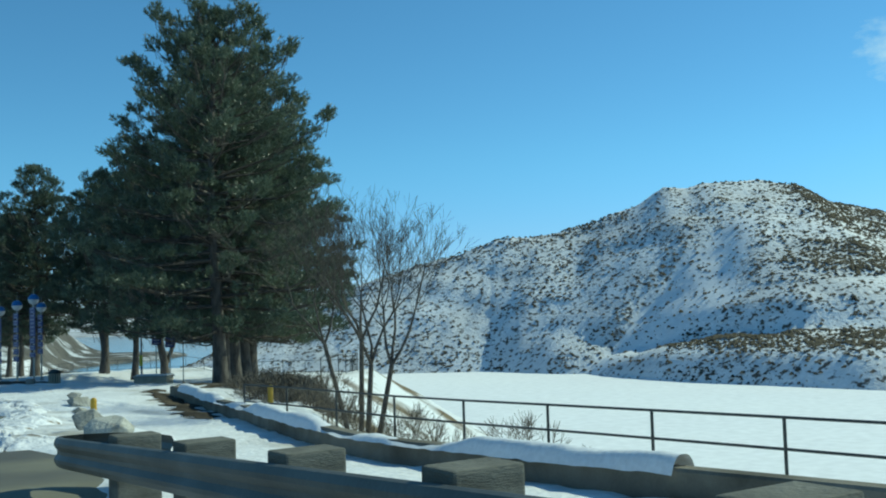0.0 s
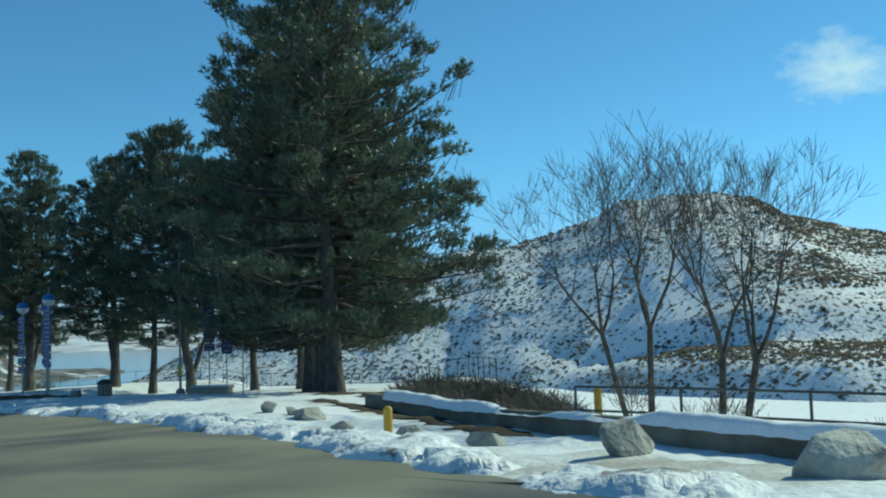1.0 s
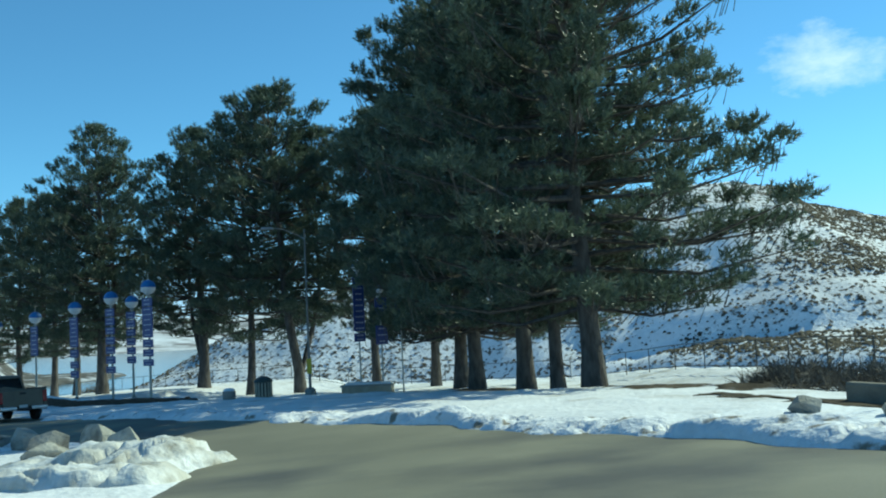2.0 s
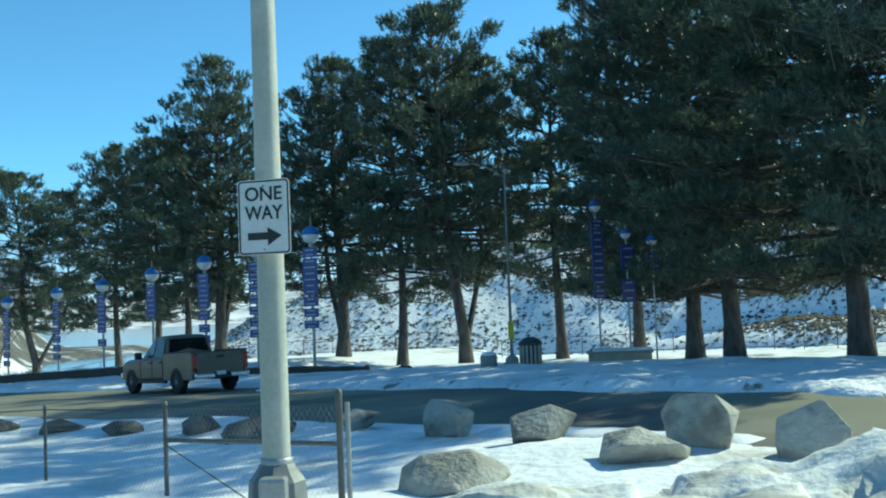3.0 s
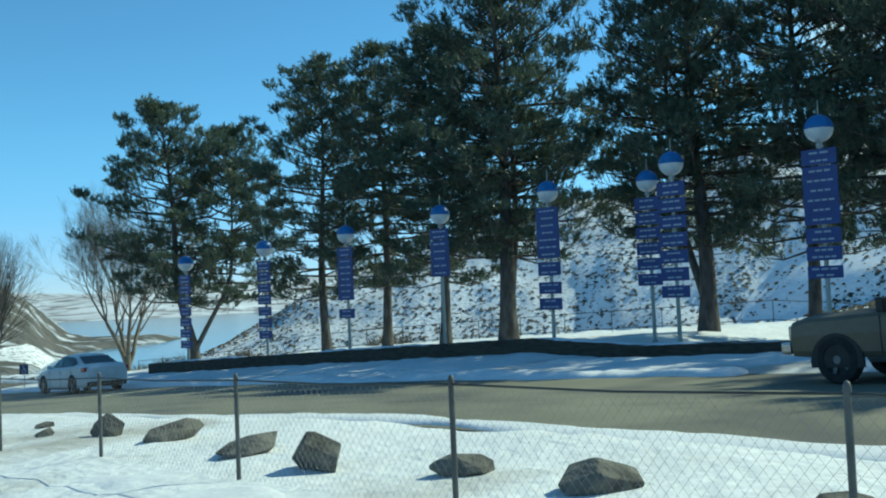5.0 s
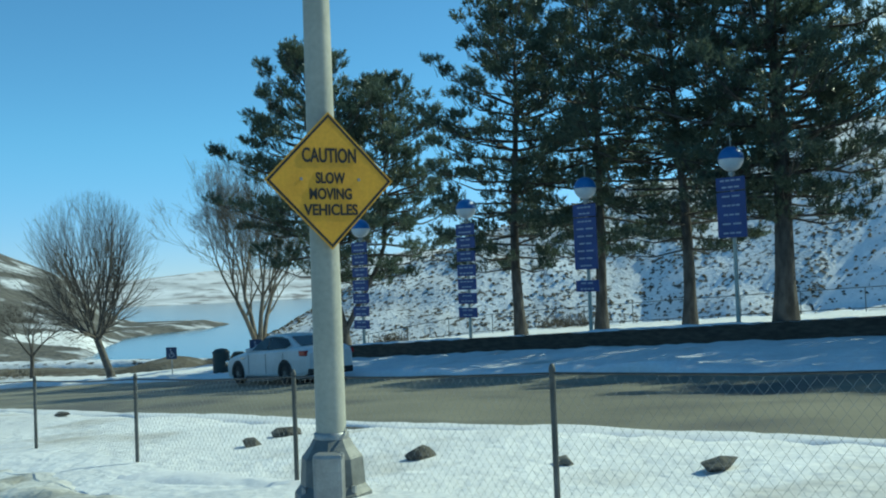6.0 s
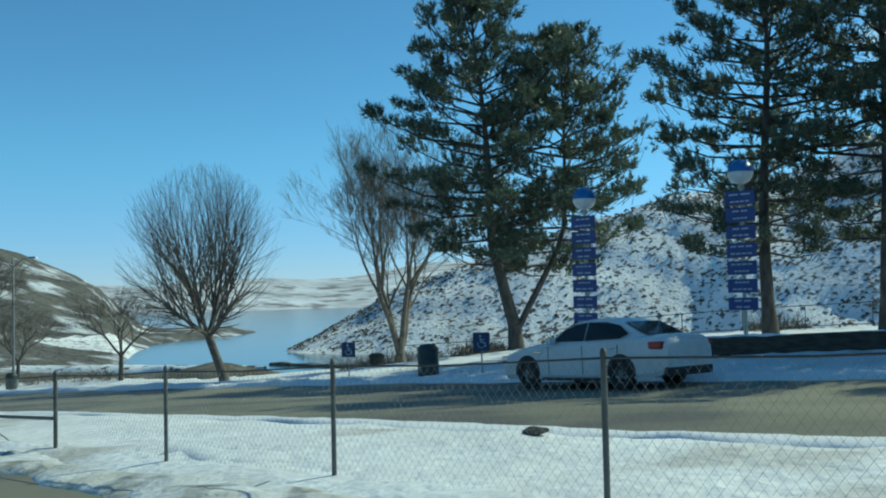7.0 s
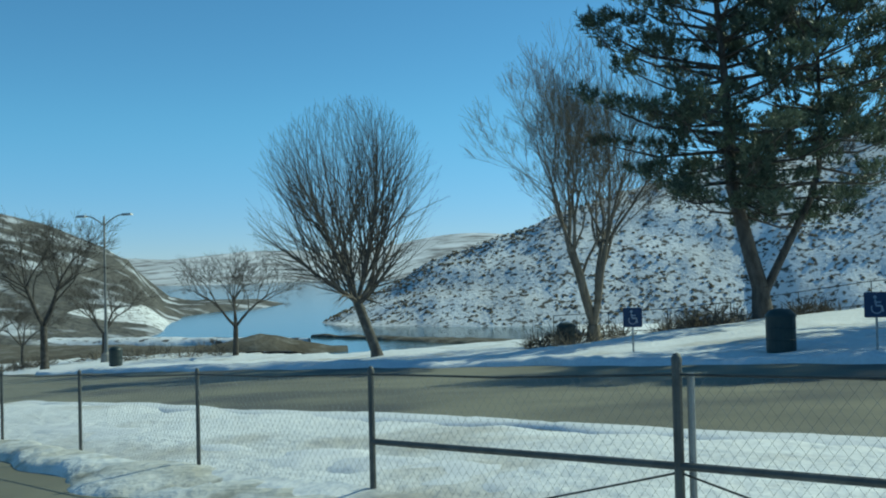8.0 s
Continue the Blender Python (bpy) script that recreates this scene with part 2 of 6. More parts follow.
SHORE_EARTH = material("scrubby_shore", (0.100, 0.088, 0.068), (0.150, 0.134, 0.106), 0.12, 0.95, 0.8, 1.2, bump_dist=0.3, spec=0.1, c3=(0.19, 0.18, 0.155), scale3=0.3, cut3=(0.5, 0.62))
SHORE_SNOW = material("shore_snow", (0.80, 0.82, 0.85), (0.62, 0.64, 0.67), 0.15, 0.8, 0.8, 0.9, bump_dist=0.3, spec=0.2, c3=(0.11, 0.10, 0.09), scale3=0.28, cut3=(0.55, 0.60))
LITTER = material("pine_litter", (0.060, 0.050, 0.036), (0.115, 0.095, 0.066), 1.2, 0.95, 0.8, 14.0, spec=0.1, bump_dist=0.05, c3=(0.62, 0.63, 0.64), scale3=0.7, cut3=(0.60, 0.66))
YELLOW_TAG = material("yellow_marker", (0.72, 0.55, 0.04), (0.62, 0.46, 0.04), 4.0, 0.5, 0.0, 40.0)

WATER = bpy.data.materials.new("lake_water")
WATER.use_nodes = True
_b = WATER.node_tree.nodes["Principled BSDF"]
_b.inputs["Base Color"].default_value = (0.05, 0.10, 0.12, 1)
_b.inputs["Roughness"].default_value = 0.12
_n = WATER.node_tree.nodes.new("ShaderNodeTexNoise")
_n.inputs["Scale"].default_value, _n.inputs["Detail"].default_value = 0.6, 3.0
_p = WATER.node_tree.nodes.new("ShaderNodeBump")
_p.inputs["Strength"].default_value, _p.inputs["Distance"].default_value = 0.25, 0.05
_g = WATER.node_tree.nodes.new("ShaderNodeNewGeometry")
WATER.node_tree.links.new(_g.outputs["Position"], _n.inputs["Vector"])
WATER.node_tree.links.new(_n.outputs["Fac"], _p.inputs["Height"])
WATER.node_tree.links.new(_p.outputs[0], _b.inputs["Normal"])


# ---- building helpers ----
def empty(name, m=None):
    ob = new(name)
    ob.empty_display_size = 0.3
    if m is not None:
        ob.matrix_basis = m
    return ob


def link(name, me, mat, parent=None, label="", smooth=False):
    for one in mat if isinstance(mat, (list, tuple)) else (mat,):
        me.materials.append(one)
    if smooth:
        me.shade_smooth()
    ob = new(name, me)
    if parent is not None:
        ob.parent = parent
    if label:
        ob["label"] = label
    return ob


def part(name, bm, mat, parent=None, label="", smooth=False):
    me = bpy.data.meshes.new(name)
    bmesh.ops.recalc_face_normals(bm, faces=bm.faces)
    bm.to_mesh(me)
    bm.free()
    return link(name, me, mat, parent, label, smooth)


def from_arrays(name, verts, faces, mat, parent=None, label="", smooth=False):
    """A mesh from numpy arrays: verts n x 3, faces n x 3 or n x 4."""
    verts, faces = np.asarray(verts, np.float32), np.asarray(faces, np.int32)
    me = bpy.data.meshes.new(name)
    k = faces.shape[1]
    me.vertices.add(len(verts))
    me.vertices.foreach_set("co", verts.ravel())
    me.loops.add(faces.size)
    me.loops.foreach_set("vertex_index", faces.ravel())
    me.polygons.add(len(faces))
    me.polygons.foreach_set("loop_start", np.arange(0, faces.size, k, dtype=np.int32))
    me.polygons.foreach_set("loop_total", np.full(len(faces), k, np.int32))
    me.update(calc_edges=True)
    me.validate()
    return link(name, me, mat, parent, label, smooth)


def box(bm, c, s, rz=0.0, bevel=0.0, taper=1.0):
    r = bmesh.ops.create_cube(bm, size=1.0)
    vs = r["verts"]
    for v in vs:
        k = taper if v.co.z > 0 else 1.0
        v.co = Vector((v.co.x * s[0] * k, v.co.y * s[1] * k, v.co.z * s[2]))
    if bevel:
        es = list({e for v in vs for e in v.link_edges})
        out = bmesh.ops.bevel(bm, geom=es, offset=bevel, segments=2, affect="EDGES", profile=0.6)
        vs = list({v for f in out["faces"] for v in f.verts} | {v for v in vs if v.is_valid})
    m = Matrix.Translation(c) @ Matrix.Rotation(rz, 4, "Z")
    bmesh.ops.transform(bm, matrix=m, verts=vs)
    return vs


def tube(bm, p0, p1, r0, r1=None, n=8, caps=True):
    p0, p1 = Vector(p0), Vector(p1)
    r1 = r0 if r1 is None else r1
    q = (p1 - p0).to_track_quat("Z", "Y")
    rings = []
    for p, r in ((p0, r0), (p1, r1)):
        rings.append([bm.verts.new(p + q @ Vector((r * math.cos(2 * math.pi * i / n), r * math.sin(2 * math.pi * i / n), 0))) for i in range(n)])
    for i in range(n):
        bm.faces.new((rings[0][i], rings[0][(i + 1) % n], rings[1][(i + 1) % n], rings[1][i]))
    if caps:
        bm.faces.new(rings[0][::-1])
        bm.faces.new(rings[1])


def lathe(bm, profile, n=20, c=(0, 0, 0)):
    """A body turned round z from (radius, height) pairs."""
    rings = []
    for r, z in profile:
        if r < 1e-5:
            rings.append([bm.verts.new((c[0], c[1], c[2] + z))])
        else:
            rings.append([bm.verts.new((c[0] + r * math.cos(2 * math.pi * i / n), c[1] + r * math.sin(2 * math.pi * i / n), c[2] + z)) for i in range(n)])
    for a, b in zip(rings, rings[1:]):
        for i in range(n):
            j = (i + 1) % n
            if len(a) == 1 and len(b) == 1:
                continue
            if len(a) == 1:
                bm.faces.new((a[0], b[j], b[i]))
            elif len(b) == 1:
                bm.faces.new((a[i], a[j], b[0]))
            else:
                bm.faces.new((a[i], a[j], b[j], b[i]))


def tubes_mesh(segs, n=3):
    """Verts and quads of many tapered tubes: rows of p0(3), p1(3), r0, r1."""
    s = np.asarray(segs, float)
    p0, p1, r0, r1 = s[:, 0:3], s[:, 3:6], s[:, 6], s[:, 7]
    d = p1 - p0
    d /= np.linalg.norm(d, axis=1, keepdims=True) + 1e-9
    ref = np.where(np.abs(d[:, 2:3]) > 0.9, [[1.0, 0, 0]], [[0, 0, 1.0]])
    u = np.cross(d, ref)
    u /= np.linalg.norm(u, axis=1, keepdims=True) + 1e-9
    w = np.cross(d, u)
    ang = 2 * np.pi * np.arange(n) / n
    ring = u[:, None] * np.cos(ang)[None, :, None] + w[:, None] * np.sin(ang)[None, :, None]
    a = p0[:, None] + ring * r0[:, None, None]
    b = p1[:, None] + ring * r1[:, None, None]
    verts = np.concatenate([a, b], 1).reshape(-1, 3)
    base = np.arange(len(s))[:, None] * 2 * n
    i = np.arange(n)
    j = (i + 1) % n
    quads = np.stack([base + i, base + j, base + n + j, base + n + i], -1).reshape(-1, 4)
    return verts, quads


# ---- terrain ----
LAKE = -20.0
COEF = (-1.9037, 0.9542, -1.2719, -0.2298, -1.1513, -0.1187)


def rolling(x, y):
    """The sloping park and road: falls towards the lake."""
    u, v = np.clip(x, -120, 70) / 50, np.clip(y, -60, 135) / 50
    z = COEF[0] + COEF[1] * u + COEF[2] * v + COEF[3] * u * v + COEF[4] * u * u + COEF[5] * v * v
    along, off = -0.717 * (x - 0.14) + 0.697 * (y - 0.44), 0.697 * (x - 0.14) + 0.717 * (y - 0.44)
    # the highway and its verge rise and fall a little more than the park
    z = z + np.interp(along, [-31, -15, 0, 8, 16, 25, 38, 47, 70], [0.16, 0.12, -0.04, -0.24, -0.30, -0.45, -0.10, 0.10, 0.16]) * np.clip((14 - off) / 6.5, 0, 1)
    # the side road lies in a shallow hollow
    z = z - 0.20 * np.clip((-6 - x) / 8, 0, 1) * np.exp(-((off - 19.5) / 5.5) ** 4)
    # the bank falls away before the pipe rail
    edge = 0.70 * (x - 20.6) + 0.71 * (y - 2.6)
    z = z - 0.15 * np.clip((x - 16) / 5, 0, 1) * np.clip((edge + 9) / 3, 0, 1) * np.clip((26 - y) / 8, 0, 1)
    # the grove stands a little lower than the road, the lawn by the lake too
    z = z - 0.62 * np.clip((off - 24) / 5, 0, 1) * np.clip((57 - along) / 4, 0, 1) * np.clip((13 - x) / 3, 0, 1)
    z = z + 0.14 * np.clip((off - 30) / 4, 0, 1) * np.clip((along - 54) / 4, 0, 1) * np.clip((92 - along) / 6, 0, 1)
    z = z - 0.65 * np.clip((off - 21) / 5, 0, 1) * np.clip((along - 91) / 7, 0, 1) * np.clip((124 - along) / 12, 0, 1)
    return z - 0.42 * np.clip((edge + 5.5 + 3 * np.clip((x - 15) / 4, 0, 1)) / 2.5, 0, 1) * np.clip((x - 9) / 4, 0, 1) * np.clip((26 - y) / 8, 0, 1)


def seg_dist(x, y, line, closed=False):
    """Distance to a polyline."""
    best = np.full(np.shape(x), 1e9)
    pts = list(line) + ([line[0]] if closed else [])
    for (ax, ay), (bx, by) in zip(pts, pts[1:]):
        dx, dy = bx - ax, by - ay
        t = np.clip(((x - ax) * dx + (y - ay) * dy) / (dx * dx + dy * dy), 0, 1)
        best = np.minimum(best, np.hypot(x - ax - t * dx, y - ay - t * dy))
    return best


def inside(x, y, poly):
    res = np.zeros(np.shape(x), bool)
    for (ax, ay), (bx, by) in zip(poly, poly[1:] + poly[:1]):
        if ay == by:
            continue
        hit = (ay > y) != (by > y)
        res ^= hit & (x < (bx - ax) * (y - ay) / (by - ay) + ax)
    return res


def lumps(x, y, s, seed=0.0):
    """Cheap smooth noise, about -1 to 1."""
    a = np.sin(x * s + 1.7 * np.sin(y * s * 0.8 + seed) + seed) * np.cos(y * s * 1.13 + 1.3 * np.sin(x * s * 0.7 + 2 * seed))
    b = np.sin(x * s * 2.3 + y * s * 1.1 + 3 * seed + a) * np.cos(y * s * 2.1 - x * s * 0.6 + seed)
    return 0.65 * a + 0.35 * b


PARK = [(500, -420), (60, -36), (36, -12.5), (27.5, -4.6), (20.6, 2.6), (16.5, 9.0), (15.5, 18), (14.5, 40), (10, 62), (-8, 76), (-30, 92), (-50.5, 101.5), (-56.5, 100.2), (-61.5, 101.2), (-66.2, 104.2), (-71, 106.8), (-75.5, 111), (-84, 121.5), (-99, 141), (-150, 175), (-260, 200), (-700, 160), (-900, -900), (500, -900)]
HIGHWAY_R, HIGHWAY_L = 2.8, -8.5
ROAD_NEAR = [(0.9, 2.9), (1.65, 5.10), (-0.34, 8.83), (-0.55, 11.63), (-0.75, 14.34), (-3.36, 18.50), (-6.94, 22.28), (-11.81, 27.19), (-16.30, 29.95), (-20.95, 34.03), (-25.32, 39.24), (-31.25, 44.01), (-38.81, 51.25), (-48.61, 60.77), (-54.99, 67.02), (-62.19, 73.24), (-79.75, 90.41), (-104.51, 117.39)]
ROAD_FAR = [(19.4, -11.4), (18.0, -8.3), (16.6, -5.6), (15.2, -4.3), (13.37, -2.68), (12.01, 0.27), (10.69, 3.15), (9.47, 5.57), (7.12, 9.80), (5.06, 13.62), (2.85, 16.93), (0.04, 20.30), (-2.66, 23.67), (-7.18, 30.06), (-12.42, 37.28), (-17.04, 43.56), (-21.07, 47.94), (-26.04, 53.06), (-35.43, 62.60), (-40.84, 68.07), (-48.84, 75.30), (-55.79, 81.55), (-79.27, 103.90)]
DRIVE = [(60.0, -56.0), (23.0, -20.1), (0.1, 0.4), (-27.1, 27.1), (-49.4, 50.4), (-90.0, 91.0), (-140.0, 140.0)]


def offset_line(line, d):
    """The polyline moved d metres to its right-hand side, seen along it."""
    out = []
    for i, (x, y) in enumerate(line):
        (ax, ay), (bx, by) = line[max(i - 1, 0)], line[min(i + 1, len(line) - 1)]
        k = math.hypot(bx - ax, by - ay)
        out.append((x + d * (by - ay) / k, y - d * (bx - ax) / k))
    return out


def resample(line, n):
    pts = np.array(line, float)
    s = np.r_[0, np.cumsum(np.hypot(*np.diff(pts, axis=0).T))]
    t = np.linspace(0, s[-1], n)
    return np.stack([np.interp(t, s, pts[:, 0]), np.interp(t, s, pts[:, 1])], 1)


SIDE_ROAD = ROAD_NEAR + ROAD_FAR[::-1]
HIGHWAY = offset_line(DRIVE, HIGHWAY_R) + offset_line(DRIVE, HIGHWAY_L)[::-1]


def snow_depth(x, y):
    """How far the snow lies above the paved level; below it on the roads."""
    d1 = np.where(inside(x, y, SIDE_ROAD), -1, 1) * seg_dist(x, y, SIDE_ROAD, True)
    d2 = np.where(inside(x, y, HIGHWAY), -1, 1) * seg_dist(x, y, HIGHWAY, True)
    d = np.minimum(d1, d2)
    cover = np.clip(d / 0.9, 0, 1)
    return -0.10 + cover * (0.19 + 0.06 * lumps(x, y, 0.9) + 0.045 * lumps(x, y, 2.3, 1.0))


# the hill across the cove: a ridge profile along x and the foot of its slope
RIDGE_X = [-190, -128, -112, -94, -77, -60, -36, -12, 11, 42, 67, 78, 87, 96, 112, 129, 141, 152, 166, 200, 330, 500]
RIDGE_Z = [-30, -24, -17, -8, 0.5, 6, 14.5, 21.5, 28.5, 32.3, 41.3, 47.6, 47.2, 49.8, 49.2, 46.8, 38.8, 35.6, 32.8, 27, 24, 10]
FOOT_X = [-200, -116, -60, 10, 40, 66, 101, 160, 260, 500]
FOOT_Y = [345, 338, 322, 318, 285, 246, 209, 190, 170, 120]


def gully(x, y):
    xl = np.interp(y, [270, 299, 314, 331, 346, 360], [18, 42, 57, 76, 97, 108])
    xr = np.interp(y, [277, 303, 341, 356], [90, 98, 106, 113])
    return xl, (x - xl) / (xr - xl)


def scrub(x, y, z):
    """Where the hillside is mostly brown: the crag, the low bench and the crest."""
    crag = np.exp(-(((x - 124) / 20) ** 2 + ((y - 303) / 20) ** 2) ** 2)
    low = np.clip((x - 42) / 10, 0, 1) * np.exp(-((z + 9.0) / 2.6) ** 4)
    top = np.clip((x - 118) / 12, 0, 1) * np.clip((y - 325) / 15, 0, 1) * 0.9
    left = np.clip((z - np.interp(x, RIDGE_X, RIDGE_Z) + 7) / 5, 0, 1) * np.clip((70 - x) / 10, 0, 1) * 0.8
    cut = np.exp(-((z + 4.6) / 0.9) ** 4) * np.clip((x - 90) / 4, 0, 1) + np.exp(-((z - 6.4) / 0.8) ** 4) * np.clip((x - 108) / 3, 0, 1)
    return np.maximum.reduce([crag, low, top, left]) * (1 - np.clip(cut, 0, 1))


def hill(x, y):
    ridge = np.interp(x, RIDGE_X, RIDGE_Z)
    foot = np.interp(x, FOOT_X, FOOT_Y)
    crest = 386 + 6 * np.sin(x / 40)
    u = (y - foot) / (crest - foot)
    # a low bench near the water on the eastern part, then the long slope
    bench = np.clip((x - 20) / 40, 0, 1)
    us = np.clip(u, 0, 1)
    slope = us ** 0.92
    stepped = np.interp(us, [0, 0.10, 0.20, 0.30, 0.36, 0.55, 0.62, 1.0], [0, 0.15, 0.20, 0.22, 0.33, 0.52, 0.60, 1.0])
    prof = slope * (1 - bench) + stepped * bench
    z = (LAKE - 3) + (ridge - LAKE + 3) * prof
    z = np.where(u > 1, ridge - (u - 1) * 30, z)
    z = np.where(u < 0, LAKE - 3 + u * 40, z)
    # a broad west-facing gully with a straight left edge
    xl, w = gully(x, y)
    wide = np.where(w < 0, np.exp(np.minimum(x - xl, 0) / 8.0), np.clip(1 - w, 0, 1))
    z = z - 7.5 * wide * np.clip((y - 268) / 45, 0, 1) * np.clip((352 - y) / 40, 0, 1)
    rough = np.clip(us * 4, 0, 1)
    return z + rough * (1.1 * lumps(x, y, 0.11) + 0.5 * lumps(x, y, 0.29, 2.0))


def far_land(x, y):
    """Headland on the west shore and the low hills beyond the lake."""
    r, az = np.hypot(x + 20, y - 20), np.degrees(np.arctan2(-(x + 20), y - 20))
    z = np.full(np.shape(x), LAKE - 12.0)
    head = np.interp(az, [18.8, 21.1, 22.7, 23.9, 26.3, 29.2, 36, 60], [0, 0.08, 0.18, 0.46, 0.60, 0.80, 0.97, 1.0])
    z = np.maximum(z, LAKE - 4 + head * (62 + 5 * lumps(x, y, 0.035, 1.0) + 2.5 * lumps(x, y, 0.11, 2.0)) * np.exp(-((r - 560) / 170) ** 2))
    spit = np.clip((az - 14.3) / 3.0, 0, 1) * np.clip((r - np.interp(az, [14, 20, 26], [520, 440, 320])) / 60, 0, 1) * np.clip((720 - r) / 150, 0, 1)
    z = np.maximum(z, LAKE - 4 + 7 * spit)
    shore = 1600 + 50 * np.sin(az / 4)
    back = np.clip((r - shore) / 500, 0, 1)
    z = np.maximum(z, LAKE - 6 + 6.5 * np.clip((r - shore + 30) / 30, 0, 1) + back * (62 + 20 * np.sin(az / 6.0 + 1) + 12 * np.sin(az / 2.1)) + back * 5 * lumps(x, y, 0.012))
    return z


def land(x, y):
    x, y = np.asarray(x, float), np.asarray(y, float)
    base = rolling(x, y)
    d = np.where(inside(x, y, PARK), 1, -1) * seg_dist(x, y, PARK, True)
    near = np.abs(x) + np.abs(y) < 330
    top = base + np.where(near, snow_depth(x, y), 0.1)
    drop = np.where(d < 0, np.maximum(d * 0.62, -60), 0)
    z = np.where(d > 0, top, np.maximum(base + drop - 0.02, LAKE - 8))
    z = z + np.where(d < -1, 0.25 * lumps(x, y, 0.5), 0)
    return np.maximum(np.maximum(z, hill(x, y)), far_land(x, y))


def ground_at(x, y):
    return float(land(np.array([x]), np.array([y]))[0])


def paved_at(x, y):
    return float(rolling(np.array([x]), np.array([y]))[0])


def stretch_axis(lo, hi, step, mid_lo, mid_hi, mid_step, end_lo, end_hi):
    fine = np.arange(lo, hi + 0.01, step)
    up = np.arange(hi + mid_step, mid_hi, mid_step)
    down = np.arange(lo - mid_step, mid_lo, -mid_step)[::-1]
    far_up = np.geomspace(mid_step * 2, end_hi - mid_hi, 26) + mid_hi
    far_down = mid_lo - np.geomspace(mid_step * 2, mid_lo - end_lo, 26)[::-1]
    return np.concatenate([far_down, down, fine, up, far_up])


gx = stretch_axis(-92, 34, 0.5, -190, 240, 3.2, -4200, 4200)
gy = stretch_axis(-16, 112, 0.5, -40, 440, 3.2, -3000, 4600)
GX, GY = np.meshgrid(gx, gy)
GZ = land(GX.ravel(), GY.ravel()).reshape(GX.shape)
nx, ny = len(gx), len(gy)
idx = np.arange(nx * ny).reshape(ny, nx)
quads = np.stack([idx[:-1, :-1], idx[:-1, 1:], idx[1:, 1:], idx[1:, :-1]], -1).reshape(-1, 4)
ground = from_arrays("ground", np.stack([GX, GY, GZ], -1).reshape(-1, 3), quads, [SNOW, HILL, FAR_HILL, BROWN_SLOPE, HEADLAND, GULLY], smooth=True)
fx, fy = (GX[:-1, :-1] + GX[1:, 1:]).ravel() / 2, (GY[:-1, :-1] + GY[1:, 1:]).ravel() / 2
park_face = inside(fx, fy, PARK)
slot = np.where(park_face, 0, 3)
slot = np.where((hill(fx, fy) > LAKE - 8) & (fy > 150), 1, slot)
slot = np.where(np.hypot(fx, fy) > 520, 2, slot)
slot = np.where((far_land(fx, fy) > LAKE - 8) & (np.hypot(fx, fy) > 240) & ~park_face & (slot != 1), 2, slot)
slot = np.where((slot == 2) & (np.hypot(fx + 20, fy - 20) < 860) & (fx < -120), 4, slot)
slot = np.where((far_land(fx, fy) > rolling(fx, fy)) & (np.hypot(fx, fy) > 240) & (np.hypot(fx + 20, fy - 20) < 860) & (fx < -120), 4, slot)
gw = gully(fx, fy)[1]
slot = np.where((slot == 1) & (gw > -0.03) & (gw < 0.85 + 0.15 * lumps(fx, fy, 0.2)) & (fy > 288) & (fy < 348), 5, slot)
ground.data.polygons.foreach_set("material_index", slot.astype(np.int32))
tagged(ground, "snow-covered ground with dry brown slopes and hills", "ground", kind="structure")

# lake water, and the snow-covered ice of the cove
bm = bmesh.new()
bm.faces.new([bm.verts.new(p) for p in ((-3000, 90, LAKE), (3000, 90, LAKE), (3000, 2400, LAKE), (-3000, 2400, LAKE))])
tagged(part("water", bm, WATER), "still pale blue lake water", "lake", kind="structure")
bm = bmesh.new()
ice = [(0, 75), (60, 20), (140, -10), (420, -60), (420, 240), (120, 250), (60, 300), (28, 345), (-40, 350), (-36, 250), (-24, 150)]
top = [bm.verts.new((x, y, LAKE + 0.25)) for x, y in ice]
low = [bm.verts.new((x, y, LAKE - 0.2)) for x, y in ice]
bm.faces.new(top)
for i in range(len(ice)):
    j = (i + 1) % len(ice)
    bm.faces.new((top[i], low[i], low[j], top[j]))
tagged(part("lake_ice", bm, ICE_SNOW), "smooth white snow lying on the frozen cove", "frozen lake", kind="structure")


# ---- roads ----
def strip(name, left, right, n, k, lift, mat):
    a, b = resample(left, n), resample(right, n)
    t = np.linspace(0, 1, k)[None, :, None]
    p = (a[:, None] * (1 - t) + b[:, None] * t).reshape(-1, 2)
    z = rolling(p[:, 0], p[:, 1]) + lift
    i = np.arange(n * k).reshape(n, k)
    f = np.stack([i[:-1, :-1], i[:-1, 1:], i[1:, 1:], i[1:, :-1]], -1).reshape(-1, 4)
    return from_arrays(name, np.c_[p, z], f, mat, smooth=True)


tagged(strip("road", offset_line(DRIVE, HIGHWAY_L - 0.6), offset_line(DRIVE, HIGHWAY_R + 0.6), 160, 10, 0.0, ASPHALT), "grey salted asphalt highway", "road", kind="structure")
tagged(strip("road", offset_line(ROAD_NEAR, -0.6), offset_line(ROAD_FAR, 0.6), 140, 12, 0.004, ASPHALT), "grey-brown asphalt side road bending along the park", "road", kind="structure")


